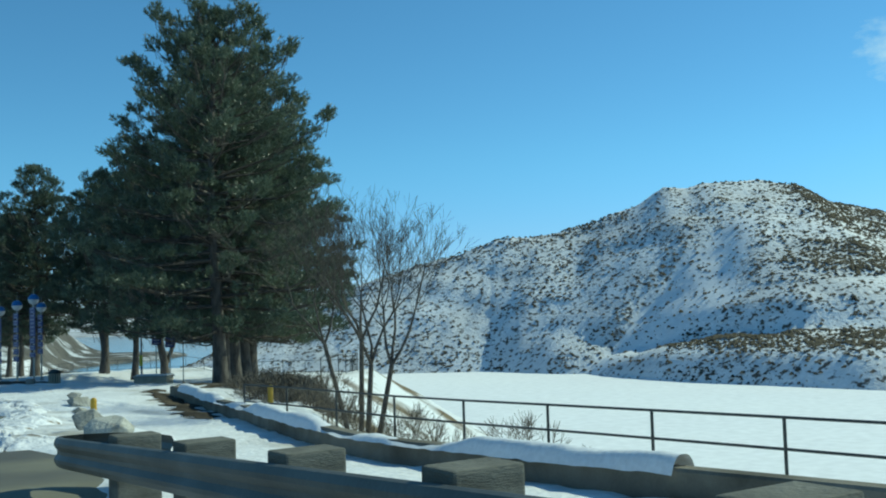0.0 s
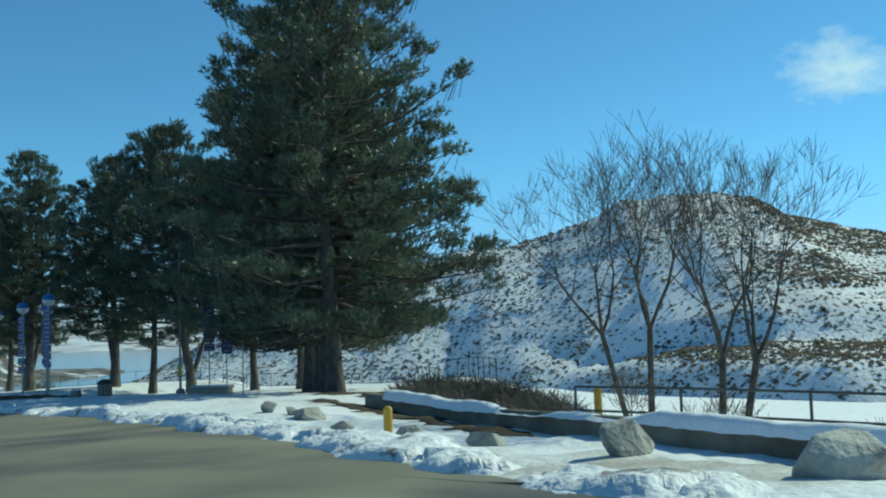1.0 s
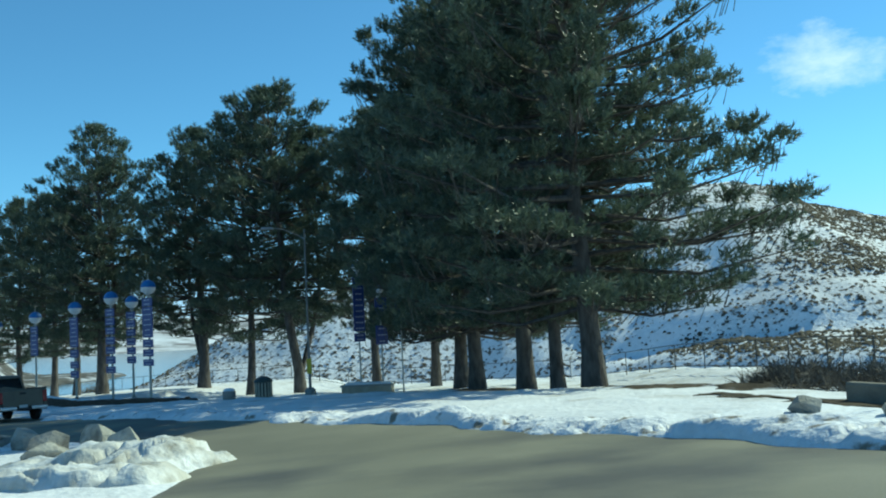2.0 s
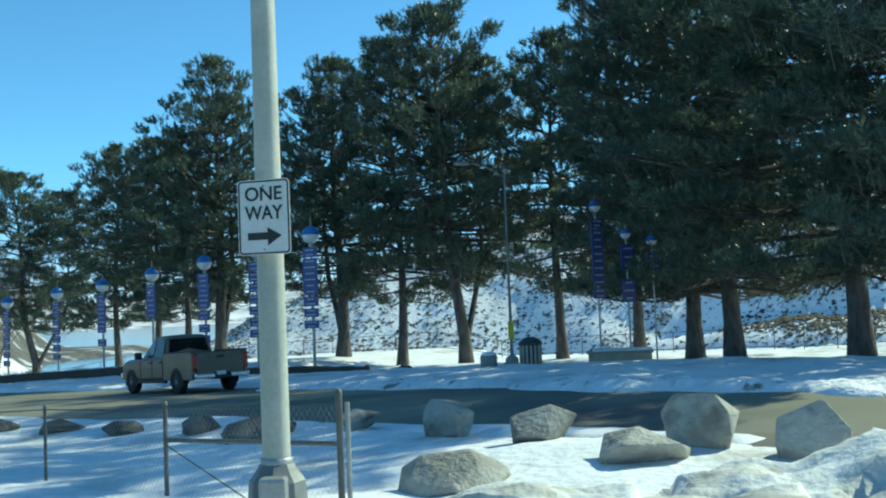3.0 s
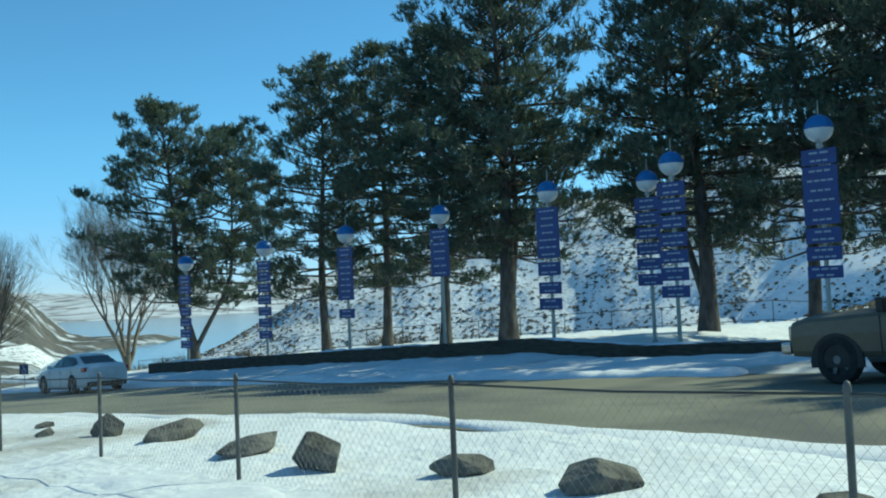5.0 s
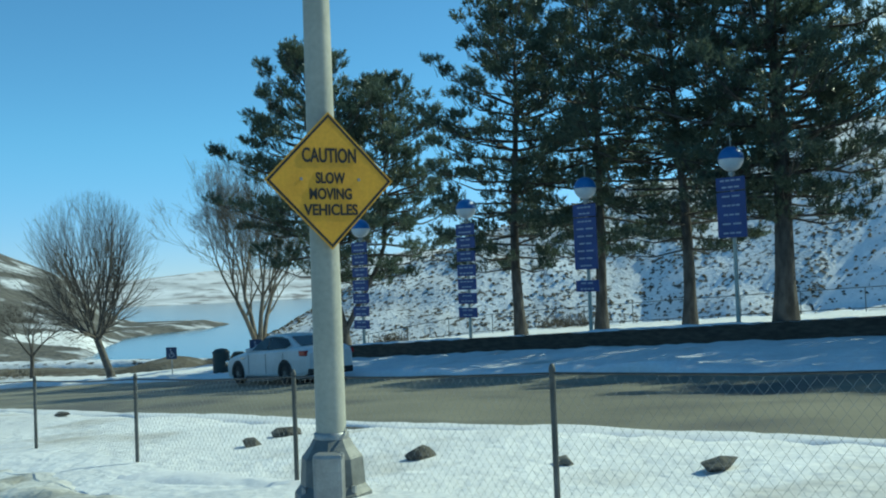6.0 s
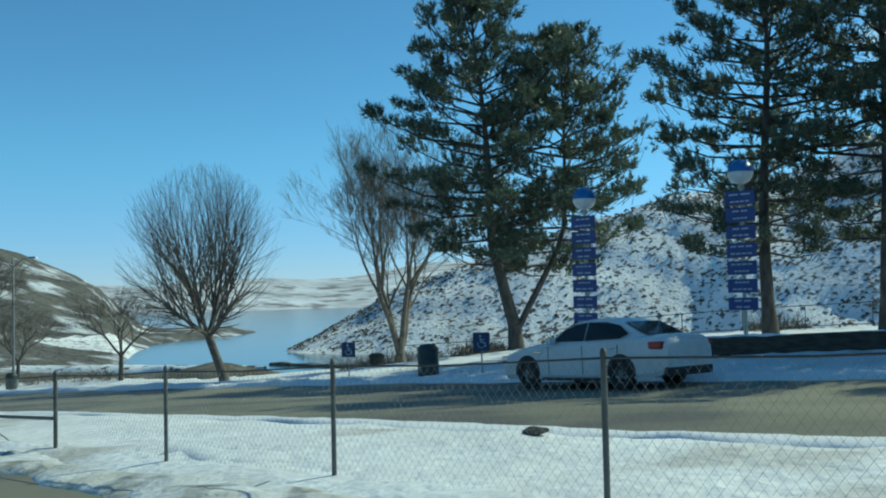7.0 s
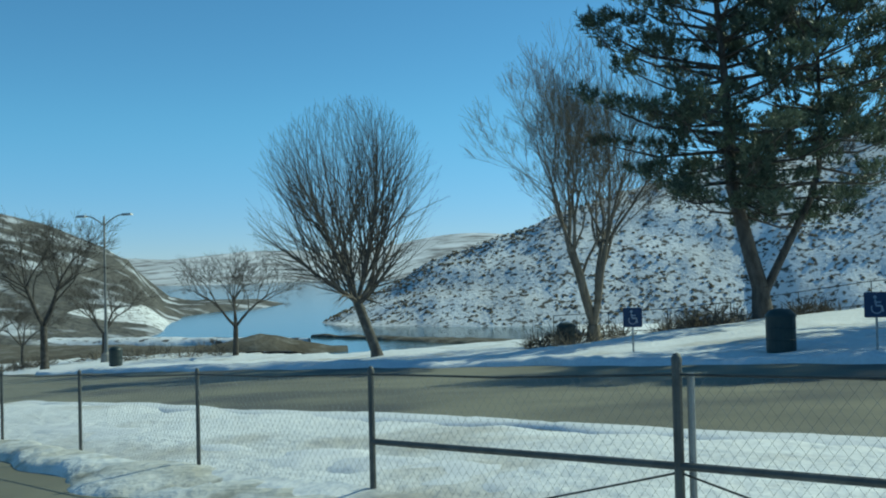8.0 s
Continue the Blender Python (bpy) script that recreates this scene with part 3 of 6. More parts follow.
def snow_ridge(name, line, width, height, seed, mat, label, rough=1.0, step=0.14, across=14, lift=0.02):
    """A ploughed bank along a line."""
    pts = np.array(line, float)
    total = np.hypot(*np.diff(pts, axis=0).T).sum()
    n = max(int(total / step), 6)
    c = resample(line, n)
    tang = np.gradient(c, axis=0)
    tang /= np.linalg.norm(tang, axis=1, keepdims=True)
    nor = np.stack([tang[:, 1], -tang[:, 0]], 1)
    s = np.linspace(-1, 1, across)
    along = np.arange(n) * step
    wv = width * (0.8 + 0.25 * np.sin(along * 0.9 + seed) + 0.15 * np.sin(along * 2.7 + 2 * seed))
    p = c[:, None] + nor[:, None] * (s[None, :, None] * wv[:, None, None] / 2)
    x, y = p[..., 0], p[..., 1]
    hump = (1 - np.abs(s) ** 3.4)[None] ** 0.7
    ends = np.clip(np.minimum(along, along[-1] - along) / max(width * 0.22, 0.4), 0, 1)[:, None] ** 0.4
    hv = height * (0.75 + 0.35 * np.sin(along * 0.7 + 3 * seed)[:, None] + 0.26 * rough * lumps(x, y, 1.5, seed) + 0.14 * rough * lumps(x, y, 4.1, seed + 1) - 0.30 * rough * (np.abs(lumps(x, y, 1.1, seed + 2)) < 0.13) + 0.06 * rough * lumps(x, y, 11.0, seed + 3))
    z = rolling(x, y) - 0.12 + (hump * ends) * (hv + 0.14) + lift * hump
    i = np.arange(n * across).reshape(n, across)
    f = np.stack([i[:-1, :-1], i[:-1, 1:], i[1:, 1:], i[1:, :-1]], -1).reshape(-1, 4)
    return tagged(from_arrays(name, np.stack([x, y, z], -1).reshape(-1, 3), f, mat, smooth=True), label, "snow bank")


snow_ridge("snow_bank", [(-1.25, 13.74), (-2.56, 14.53), (-4.56, 15.04), (-7.14, 14.95)], 2.3, 0.41, 0.4, DIRTY_SNOW, "ploughed snow bank, icy and grey with dirt", 1.25, 0.09, 30)
snow_ridge("snow_bank", [(-1.15, 12.27), (-2.76, 12.64), (-5.15, 12.96), (-8.34, 13.86)], 1.7, 0.34, 1.9, DIRTY_SNOW, "low ploughed snow bank, grey with dirt", 1.3, 0.09, 22)
snow_ridge("snow_bank", [(15.4, -3.6), (13.14, -0.35), (11.49, 3.75), (9.38, 7.66), (6.25, 12.46), (3.46, 16.79), (0.24, 20.70), (-2.65, 24.17), (-7.28, 30.45), (-12.53, 37.69)], 1.8, 0.17, 0.9, TRODDEN, "rough trodden snow bank edging the wooded island", 2.2, 0.10, 22)
snow_ridge("snow_bank", [(-18.55, 45.55), (-21.27, 48.33), (-26.23, 53.45), (-35.61, 62.99), (-41.03, 68.50), (-49.03, 75.70), (-55.99, 81.94), (-75.45, 100.29)], 1.3, 0.17, 3.0, CAP_SNOW, "low snow bank along the park side of the road", 1.0, 0.22, 10)
snow_ridge("snow_bank", [(-3.36, 18.10), (-6.94, 21.88), (-11.81, 26.79), (-16.30, 29.55), (-20.92, 33.62), (-25.31, 38.84), (-31.25, 43.60), (-38.80, 50.85), (-48.61, 60.36), (-62.22, 72.85)], 1.1, 0.03, 4.1, CAP_SNOW, "low snow bank between the fence and the road", 1.2, 0.18, 12)
snow_ridge("snow_bank", offset_line([(-9.5, 10.0), (-27.1, 27.1), (-49.4, 50.4), (-90.0, 91.0)], 3.3), 1.5, 0.08, 5.3, DIRTY_SNOW, "thin grey slush along the highway edge", 1.6, 0.14, 14)
snow_ridge("snow_bank", offset_line([(-9.5, 10.0), (-27.1, 27.1), (-49.4, 50.4), (-90.0, 91.0)], 4.6), 1.5, 0.07, 6.6, CAP_SNOW, "low lumpy snow thrown up before the fence", 1.9, 0.14, 14)


def earth_patch(line, width, seed, label):
    """Dry litter where the snow has gone, lying just over the ground, with a ragged edge."""
    c = resample(line, 90)
    tang = np.gradient(c, axis=0)
    tang /= np.linalg.norm(tang, axis=1, keepdims=True)
    nor = np.stack([tang[:, 1], -tang[:, 0]], 1)
    t = np.arange(90)
    taper = np.clip(np.minimum(t, 89 - t) / 9, 0.02, 1) ** 0.6
    half = width / 2 * taper * (1 + 0.22 * np.sin(t * 0.5 + seed) + 0.16 * np.sin(t * 1.3 + 2 * seed))
    sl = np.linspace(-1, 1, 13)
    wob = 0.25 * np.sin(t * 0.9 + 3 * seed)
    p = c[:, None] + nor[:, None] * ((sl[None, :] * half[:, None] + (np.abs(sl) > 0.7)[None, :] * wob[:, None])[..., None])
    z = land(p[..., 0].ravel(), p[..., 1].ravel()).reshape(p.shape[:2]) + 0.05 * (1 - np.abs(sl) ** 4)[None, :] - 0.02
    i = np.arange(90 * 13).reshape(90, 13)
    f = np.stack([i[:-1, :-1], i[:-1, 1:], i[1:, 1:], i[1:, :-1]], -1).reshape(-1, 4)
    return tagged(from_arrays("bare_earth", np.stack([p[..., 0], p[..., 1], z], -1).reshape(-1, 3), f, LITTER, smooth=True), label, "bare ground", kind="structure")


earth_patch([(11.2, 21.5), (9.4, 26.0), (7.9, 30.2), (6.6, 34.5), (5.4, 39.0), (4.6, 44.5), (3.6, 50.0)], 4.2, 0.7, "dark pine litter and bare earth under the grove")
earth_patch([(8.3, 20.2), (9.9, 17.0), (11.8, 13.5), (14.3, 8.6)], 1.1, 2.1, "dry brown earth along the foot of the kerb wall")


# ---- trees ----
def needle_mesh(rng, tips, ways, blades, length, width):
    """Tufts of thin needle blades at the shoot tips."""
    n = len(tips)
    p = np.repeat(tips, blades, 0)
    d = np.repeat(ways, blades, 0)
    r = rng.normal(size=(n * blades, 3))
    r /= np.linalg.norm(r, axis=1, keepdims=True)
    v = d * 0.60 + r
    v /= np.linalg.norm(v, axis=1, keepdims=True)
    side = np.cross(v, rng.normal(size=(n * blades, 3)))
    side /= np.linalg.norm(side, axis=1, keepdims=True) + 1e-9
    L = length * rng.uniform(0.65, 1.25, (n * blades, 1))
    w = width * rng.uniform(0.7, 1.3, (n * blades, 1))
    root = p + r * 0.05
    verts = np.stack([root + side * w, root + v * L, root - side * w], 1).reshape(-1, 3)
    return verts, np.arange(n * blades * 3).reshape(-1, 3)


def shoot_mesh(rng, roots, axes, lengths, blades, needle, width):
    """Bottle-brush shoots: needles set all along an upturned axis, fanning outwards."""
    n = len(roots) * blades
    p, d, L = (np.repeat(q, blades, 0) for q in (roots, axes, lengths[:, None]))
    u = rng.uniform(0, 1, (n, 1)) ** 0.8
    r = rng.normal(size=(n, 3))
    r -= d * np.sum(r * d, 1, keepdims=True)
    r /= np.linalg.norm(r, axis=1, keepdims=True) + 1e-9
    v = d * (0.45 + 0.55 * u) + r * rng.uniform(0.5, 1.0, (n, 1))
    v /= np.linalg.norm(v, axis=1, keepdims=True)
    side = np.cross(v, rng.normal(size=(n, 3)))
    side /= np.linalg.norm(side, axis=1, keepdims=True) + 1e-9
    root = p + d * (u * L)
    ln = needle * rng.uniform(0.7, 1.25, (n, 1))
    w = width * rng.uniform(0.7, 1.3, (n, 1))
    verts = np.stack([root + side * w, root + v * ln, root - side * w], 1).reshape(-1, 3)
    return verts, np.arange(n * 3).reshape(-1, 3)


def pine_tree(name, seed, height, radius, bare, shape, pads, stems=((0, 0, 0, 0, 1.0),), thick=0.30, droop=0.0, gap=1.0):
    """A pine: furrowed trunk, whorled limbs, and layered pads of upturned needle shoots. shape: crown radius by height, 0 to 1. stems: sideways offset, lean, share cut from the height, share of the radius."""
    rng = np.random.default_rng(seed)
    tree = empty(name)
    segs, limbs, roots, axes, lens = [], [], [], [], []
    steps = np.linspace(0, 1, len(shape))
    for k, (sx, sy, lean, cut, wide) in enumerate(stems):
        H = height * (1 - cut)
        R = radius * wide
        zs = np.linspace(0, H, 14)
        bend = np.clip((zs - 1.2) / 4.0, 0, 1)
        sway = np.stack([np.sin(zs * 0.35 + seed + k) * 0.16 + sx * bend + lean * zs, np.cos(zs * 0.3 + 2 * seed) * 0.14 + sy * bend, zs], 1)
        sway[:, :2] -= sway[0, :2]
        rad = thick * (1 - 0.93 * (zs / H) ** 0.85) * (0.55 if k else 1.0)
        rad[0] *= 1.25
        for a in range(13):
            segs.append((*sway[a], *sway[a + 1], rad[a], rad[a + 1]))
        z = bare
        turn = rng.uniform(0, 6.28)
        while z < H - 0.25:
            q = (z - bare) / (H - bare)
            reach = R * np.interp(q, steps, shape)
            base = np.array([np.interp(z, zs, sway[:, 0]), np.interp(z, zs, sway[:, 1]), z])
            for _ in range(rng.integers(3, 5) if q < 0.75 else 3):
                turn += 2.4 + rng.normal(0, 0.35)
                ln = max(reach * rng.uniform(0.66, 1.06), 0.30)
                up = -0.10 - droop + 0.42 * q + 0.9 * q ** 3 + rng.normal(0, 0.09)
                d = np.array([np.cos(turn), np.sin(turn), up])
                d /= np.linalg.norm(d)
                if d[2] > 0.1:
                    ln = min(ln, max((H - 0.25 - z) / (d[2] + 0.15), 0.25))
                m = base + d * ln * 0.55
                e = base + d * ln + np.array([0, 0, 0.14 * ln])
                r0 = 0.02 + 0.014 * ln
                limbs += [(*base, *m, r0, r0 * 0.6), (*m, *e, r0 * 0.6, 0.012)]
                side = np.cross(d, [0, 0, 1])
                # foliage sits in flattened pads on short side branches, towards the end of the limb
                for b in range(int(ln * pads) + 2):
                    u = 1.0 if b == 0 else 1 - 0.72 * rng.uniform(0, 1) ** 1.35
                    spread = (0.10 + 0.26 * ln * (1.12 - u)) * rng.choice((-1, 1)) * rng.uniform(0.3, 1.2) if b else 0.0
                    c = base + d * (u * ln) + side * spread + np.array([0, 0, 0.14 * ln * u * u + rng.normal(0.06, 0.10)])
                    j = base + d * max(u * ln - abs(spread) - 0.25, 0.1)
                    limbs.append((*j, *c, 0.018, 0.010))
                    n = rng.integers(7, 12)
                    pr = rng.uniform(0.26, 0.46)
                    a, s = rng.uniform(0, 6.28, n), np.sqrt(rng.uniform(0, 1, n))
                    g = np.stack([np.cos(a) * s, np.sin(a) * s, 0.18 * rng.normal(size=n)], 1) * pr
                    w = d * 0.42 + g / pr * 0.55 + np.array([0, 0, 0.78]) + rng.normal(0, 0.12, (n, 3))
                    roots.append(c + g)
                    axes.append(w / np.linalg.norm(w, axis=1, keepdims=True))
                    lens.append(rng.uniform(0.24, 0.50, n))
            z += rng.uniform(0.40, 0.66) * (1.0 - 0.25 * q) * gap
        top = np.array([sway[-1, 0], sway[-1, 1], H])
        w = rng.normal(0, 0.35, (9, 3)) + [0, 0, 1.0]
        roots.append(top + rng.normal(0, 0.10, (9, 3)) - [0, 0, 0.35])
        axes.append(w / np.linalg.norm(w, axis=1, keepdims=True))
        lens.append(rng.uniform(0.3, 0.6, 9))
    v, f = tubes_mesh(segs, 10)
    from_arrays("trunk", v, f, BARK, tree, "rough grey-brown pine trunk", smooth=True)
    v, f = tubes_mesh(limbs, 3)
    from_arrays("branching", v, f, BARK, tree)["kind"] = "stuff"
    v, f = shoot_mesh(rng, np.concatenate(roots), np.concatenate(axes), np.concatenate(lens), 15, 0.23, 0.026)
    crown = from_arrays("crown", v, f, NEEDLES, tree, "dense dark green needles", smooth=False)
    crown["kind"] = "stuff"
    return tree


def place(x, y, z=None, turn=0.0, size=1.0, tall=None):
    z = ground_at(x, y) - 0.06 if z is None else z
    return Matrix.LocRotScale((x, y, z), Euler((0, 0, turn)), (size, size, tall or size))


OVAL = (0.60, 0.88, 1.0, 0.98, 0.90, 0.77, 0.58, 0.34, 0.05)
CONE = (0.84, 0.98, 1.0, 0.95, 0.87, 0.77, 0.65, 0.47, 0.08)
OPEN = (0.55, 0.84, 0.98, 1.0, 0.90, 0.74, 0.54, 0.30, 0.05)
BROAD = (0.60, 0.90, 1.0, 0.96, 0.85, 0.70, 0.52, 0.32, 0.05)
pine_a = pine_tree("pine_tree", 3, 18.0, 5.3, 3.6, OVAL, 1.22, gap=1.08)
pine_b = pine_tree("pine_tree", 7, 17.0, 5.0, 3.6, OPEN, 1.05, gap=1.12)
pine_c = pine_tree("pine_tree", 11, 19.5, 7.2, 3.0, CONE, 1.55, thick=0.40, gap=0.88, droop=0.06)
pine_d = pine_tree("pine_tree", 17, 16.5, 6.6, 4.0, OVAL, 1.5, gap=1.04, stems=((-0.9, 0, -0.06, 0, 0.88), (1.8, 0.2, 0.05, 0.10, 0.68)), thick=0.34)
pine_e = pine_tree("pine_tree", 23, 18.5, 6.1, 3.8, BROAD, 1.05, gap=1.10, stems=((0, 0, 0.0, 0, 1.0), (0.9, 0.3, 0.02, 0.12, 0.7)), thick=0.42)
PINE_LABEL = "tall dark green pine with bare lower trunk, standing in snow"
GROVE = "pines of the park grove"
first = set()
# model, x, y, height in metres, turn, label
PINES = [
    (pine_d, -41.48, 88.69, 16.6, 0.1, "twin-stemmed dark green pine with open crown"),
    (pine_a, -31.97, 80.53, 16.3, 0.3, PINE_LABEL),
    (pine_b, -28.47, 78.28, 16.0, 1.9, PINE_LABEL),
    (pine_a, -25.31, 74.50, 15.6, 4.0, PINE_LABEL),
    (pine_e, -22.34, 71.50, 19.4, 0.9, "broad dark green pine with thick trunk, standing in snow"),
    (pine_e, -14.06, 67.71, 17.7, 2.2, PINE_LABEL),
    (pine_a, -10.41, 65.43, 18.9, 3.4, PINE_LABEL),
    (pine_d, -6.74, 62.79, 19.2, 1.0, "fork-trunked dark green pine with broad crown"),
    (pine_b, -1.67, 60.58, 17.2, 5.2, PINE_LABEL),
    (pine_a, 1.98, 58.24, 19.5, 4.4, PINE_LABEL),
    (pine_c, 3.43, 52.30, 19.5, 0.4, PINE_LABEL),
    (pine_c, 4.16, 48.42, 19.8, 2.6, PINE_LABEL),
    (pine_c, 5.94, 39.74, 19.6, 1.2, "broad dense dark green pine with thick trunk"),
    (pine_b, 6.78, 35.17, 16.0, 3.0, PINE_LABEL),
    (pine_c, 7.60, 31.59, 19.6, 2.1, "broad dense dark green pine with thick trunk"),
]
MODEL_H = {pine_a: 18.0, pine_b: 17.0, pine_c: 19.5, pine_d: 16.5, pine_e: 18.5}
for model, x, y, H, turn, text in PINES:
    k = H / MODEL_H[model]
    m = place(x, y, None, turn, 0.5 + 0.5 * k, k)
    if model in first:
        tree = copy_thing(model, m)
    else:
        tree, _ = model, first.add(model)
        model["home"] = [v for row in m for v in row]
    tagged(tree, text, "tree", GROVE)
for model in first:
    h = list(model["home"])
    model.matrix_basis = Matrix([h[i * 4 : i * 4 + 4] for i in range(4)])
    del model["home"]


def bare_tree(name, seed, height, spread, stems, mat, trunk_h, levels=5, thick=0.22, upright=0.5, kids=3, label="grey-brown bare twigs", dome=None, fine=2, mains=0, open_to=0.75):
    """A leafless tree: trunk, forking limbs and fine twigs."""
    rng = np.random.default_rng(seed)
    tree = empty(name)
    thick_segs, twig_segs = [], []

    def grow(p, d, ln, r, level):
        n = 3 if level > 1 else 2
        for i in range(n):
            d2 = d + rng.normal(0, 0.10, 3) + np.array([0, 0, 0.06 * upright])
            d2 /= np.linalg.norm(d2)
            q = p + d2 * ln / n
            r2 = r * (1 - 0.42 / n)
            if dome and ((q[0] - dome[3]) ** 2 + q[1] ** 2) / dome[0] ** 2 + ((q[2] - dome[1]) / dome[2]) ** 2 > rng.uniform(0.72, 1.18) and q[2] > dome[1] - dome[2]:
                return
            (thick_segs if level >= levels - 2 else twig_segs).append((*p, *q, r, r2))
            if level > 0 and i > 0 and level < levels:
                for _ in range(1 if level > 1 else fine):
                    w = rng.normal(0, 1, 3)
                    w -= d2 * (w @ d2)
                    w /= np.linalg.norm(w) + 1e-9
                    e = d2 * 0.75 + w * rng.uniform(0.5, 0.8) + np.array([0, 0, 0.25 * upright])
                    grow(q, e / np.linalg.norm(e), ln * rng.uniform(0.5, 0.7), r2 * 0.5, level - 1)
            p, d, r = q, d2, r2
        if level > 0:
            for k in range(kids):
                w = rng.normal(0, 1, 3)
                w -= d * (w @ d)
                w /= np.linalg.norm(w) + 1e-9
                e = d + w * rng.uniform(0.30, 0.62) * spread + np.array([0, 0, 0.16 * upright])
                grow(p, e / np.linalg.norm(e), ln * rng.uniform(0.62, 0.84), r * 0.68, level - 1)

    for sx, sy, lx, ly in stems:
        p = np.array([sx, sy, -0.1])
        d = np.array([lx, ly, 1.0])
        d /= np.linalg.norm(d)
        if trunk_h > 0:
            q = p + d * trunk_h
            thick_segs.append((*p, *(p + d * 0.35), thick * 1.4, thick))
            thick_segs.append((*(p + d * 0.35), *q, thick, thick * 0.82))
            mains = mains or kids + 1
            for k in range(mains):
                a = 2.4 * k + rng.uniform(-0.4, 0.4) if mains > 6 else 2 * np.pi * k / mains + rng.uniform(-0.4, 0.4)
                tilt = open_to * np.sqrt((k + 0.5) / mains) if mains > 6 else rng.uniform(0.35, 0.75)
                e = d * 0.9 + np.array([np.cos(a), np.sin(a), 0.1]) * tilt * spread
                grow(q - d * rng.uniform(0, 0.25) * trunk_h * (mains > 6), e / np.linalg.norm(e), height * 0.30, thick * (0.40 if mains > 6 else 0.55), levels - 1)
        else:
            grow(p, d, height * 0.38, thick, levels)
    allz = max(s[5] for s in thick_segs + twig_segs)
    k = height / allz
    for name2, rows, sides in (("trunk", thick_segs, 6), ("twig_growth", twig_segs, 3)):
        a = np.array(rows)
        a[:, [2, 5]] *= k
        a[:, [0, 1, 3, 4]] *= 0.5 + 0.5 * k
        a[:, 6:] = np.maximum(a[:, 6:], 0.0045)
        v, f = tubes_mesh(a, sides)
        ob = from_arrays(name2, v, f, mat, tree, label if name2 == "twig_growth" else "", smooth=name2 == "trunk")
        if name2 == "twig_growth":
            ob["kind"] = "stuff"
    return tree


def dome_tree(name, seed, fork, lean, reach, rise, mat, thick=0.24):
    """A leafless shade tree: limbs fan out from a low fork and split again and again into straight fine twigs that end on a dome."""
    rng = np.random.default_rng(seed)
    tree = empty(name)
    top = np.array([lean, 0.0, fork])
    wood = [(0, 0, -0.1, lean * 0.10, 0, 0.35, thick * 1.35, thick), (lean * 0.10, 0, 0.35, *top, thick, thick * 0.85)]
    limbs, twigs = [], []
    mid = np.array([lean * 1.25, 0.0, fork + 0.42 * rise])

    def to_dome(p, d):
        """How far along d the dome lies."""
        k = np.array([1 / reach, 1 / reach, 1 / (0.60 * rise)])
        a, b = (p - mid) * k, d * k
        A, B, C = b @ b, a @ b, a @ a - 1
        return (-B + np.sqrt(max(B * B - A * C, 0))) / A if B * B > A * C else 0.3

    def grow(p, d, r, level):
        L = to_dome(p, d) * (rng.uniform(0.70, 1.05) if level else rng.uniform(0.94, 1.04))
        if L < 0.20:
            return
        n = max(int(L / 0.50), 3)
        r1 = r
        for i in range(n):
            d = d + rng.normal(0, 0.045, 3) + np.array([0, 0, 0.022])
            d /= np.linalg.norm(d)
            q = p + d * L / n
            r2 = max(r1 * (1 - (i + 1) / n) ** 0.8, 0.0045)
            (limbs if level == 0 else twigs).append((*p, *q, r, r2))
            p, r = q, r2
            if level < 3 and i < n - 1 and (level < 1 or rng.uniform() < (0.72, 0.42)[level - 1]):
                for _ in range(2 if level == 0 else 1):
                    w = np.cross(d, rng.normal(size=3))
                    w /= np.linalg.norm(w)
                    e = d + w * rng.uniform(0.30, 0.62) * (1.15 if level == 0 else 0.9)
                    grow(p, e / np.linalg.norm(e), max(r * 0.60, 0.0055), level + 1)

    for k in range(8):
        a, q = 2.4 * k + rng.uniform(-0.3, 0.3), np.sqrt((k + 0.5) / 8)
        d = np.array([np.cos(a) * q * 1.2, np.sin(a) * q * 1.2, 1.10 - 0.72 * q])
        start = top - np.array([lean, 0, fork]) * rng.uniform(0, 0.12)
        grow(start, d / np.linalg.norm(d), thick * rng.uniform(0.34, 0.52), 0)
    for name2, rows, sides in (("trunk", wood, 10), ("limb_growth", limbs, 6), ("twig_growth", twigs, 3)):
        v, f = tubes_mesh(np.array(rows), sides)
        ob = from_arrays(name2, v, f, mat, tree, "grey-brown bare twigs" if name2 == "twig_growth" else "", smooth=sides > 3)
        if name2 != "trunk":
            ob["kind"] = "stuff"
    return tree


def stand(tree, x, y, turn, size, text, group="", z=None):
    tree.matrix_basis = place(x, y, z, turn, size)
    tagged(tree, text, "tree", group)
    return tree


stand(dome_tree("bare_tree", 21, 2.7, -0.95, 4.6, 8.8, GREY_TWIG), -56.93, 94.65, 0.0, 1.0, "leafless rounded shade tree with dense fine twigs")
stand(bare_tree("bare_tree", 33, 13.6, 0.70, [(0, 0, 0.03, 0.02)], PALE_BARK, 1.0, 6, 0.32, 1.1, 3, fine=1), -47.44, 93.66, 2.6, 1.0, "leafless many-stemmed tree with pale upright limbs")
small_tree = stand(bare_tree("bare_tree", 41, 6.4, 1.25, [(0, 0, 0.02, 0.0)], BARE_BARK, 2.0, 5, 0.17, 0.3, 3, fine=2), -65.75, 102.7, 0.0, 0.93, "small leafless spreading tree by the lake bank", "small bare trees by the lake")
for x, y, turn, size in ((-77.1, 112.3, 1.1, 0.94), (-78.23, 106.68, 2.5, 1.6), (-97.48, 135.35, 3.6, 1.15), (-87.79, 122.55, 0.6, 0.85), (-95.39, 118.49, 4.6, 1.6), (-72.84, 84.98, 5.3, 0.85)):
    copy_thing(small_tree, place(x, y, None, turn, size))

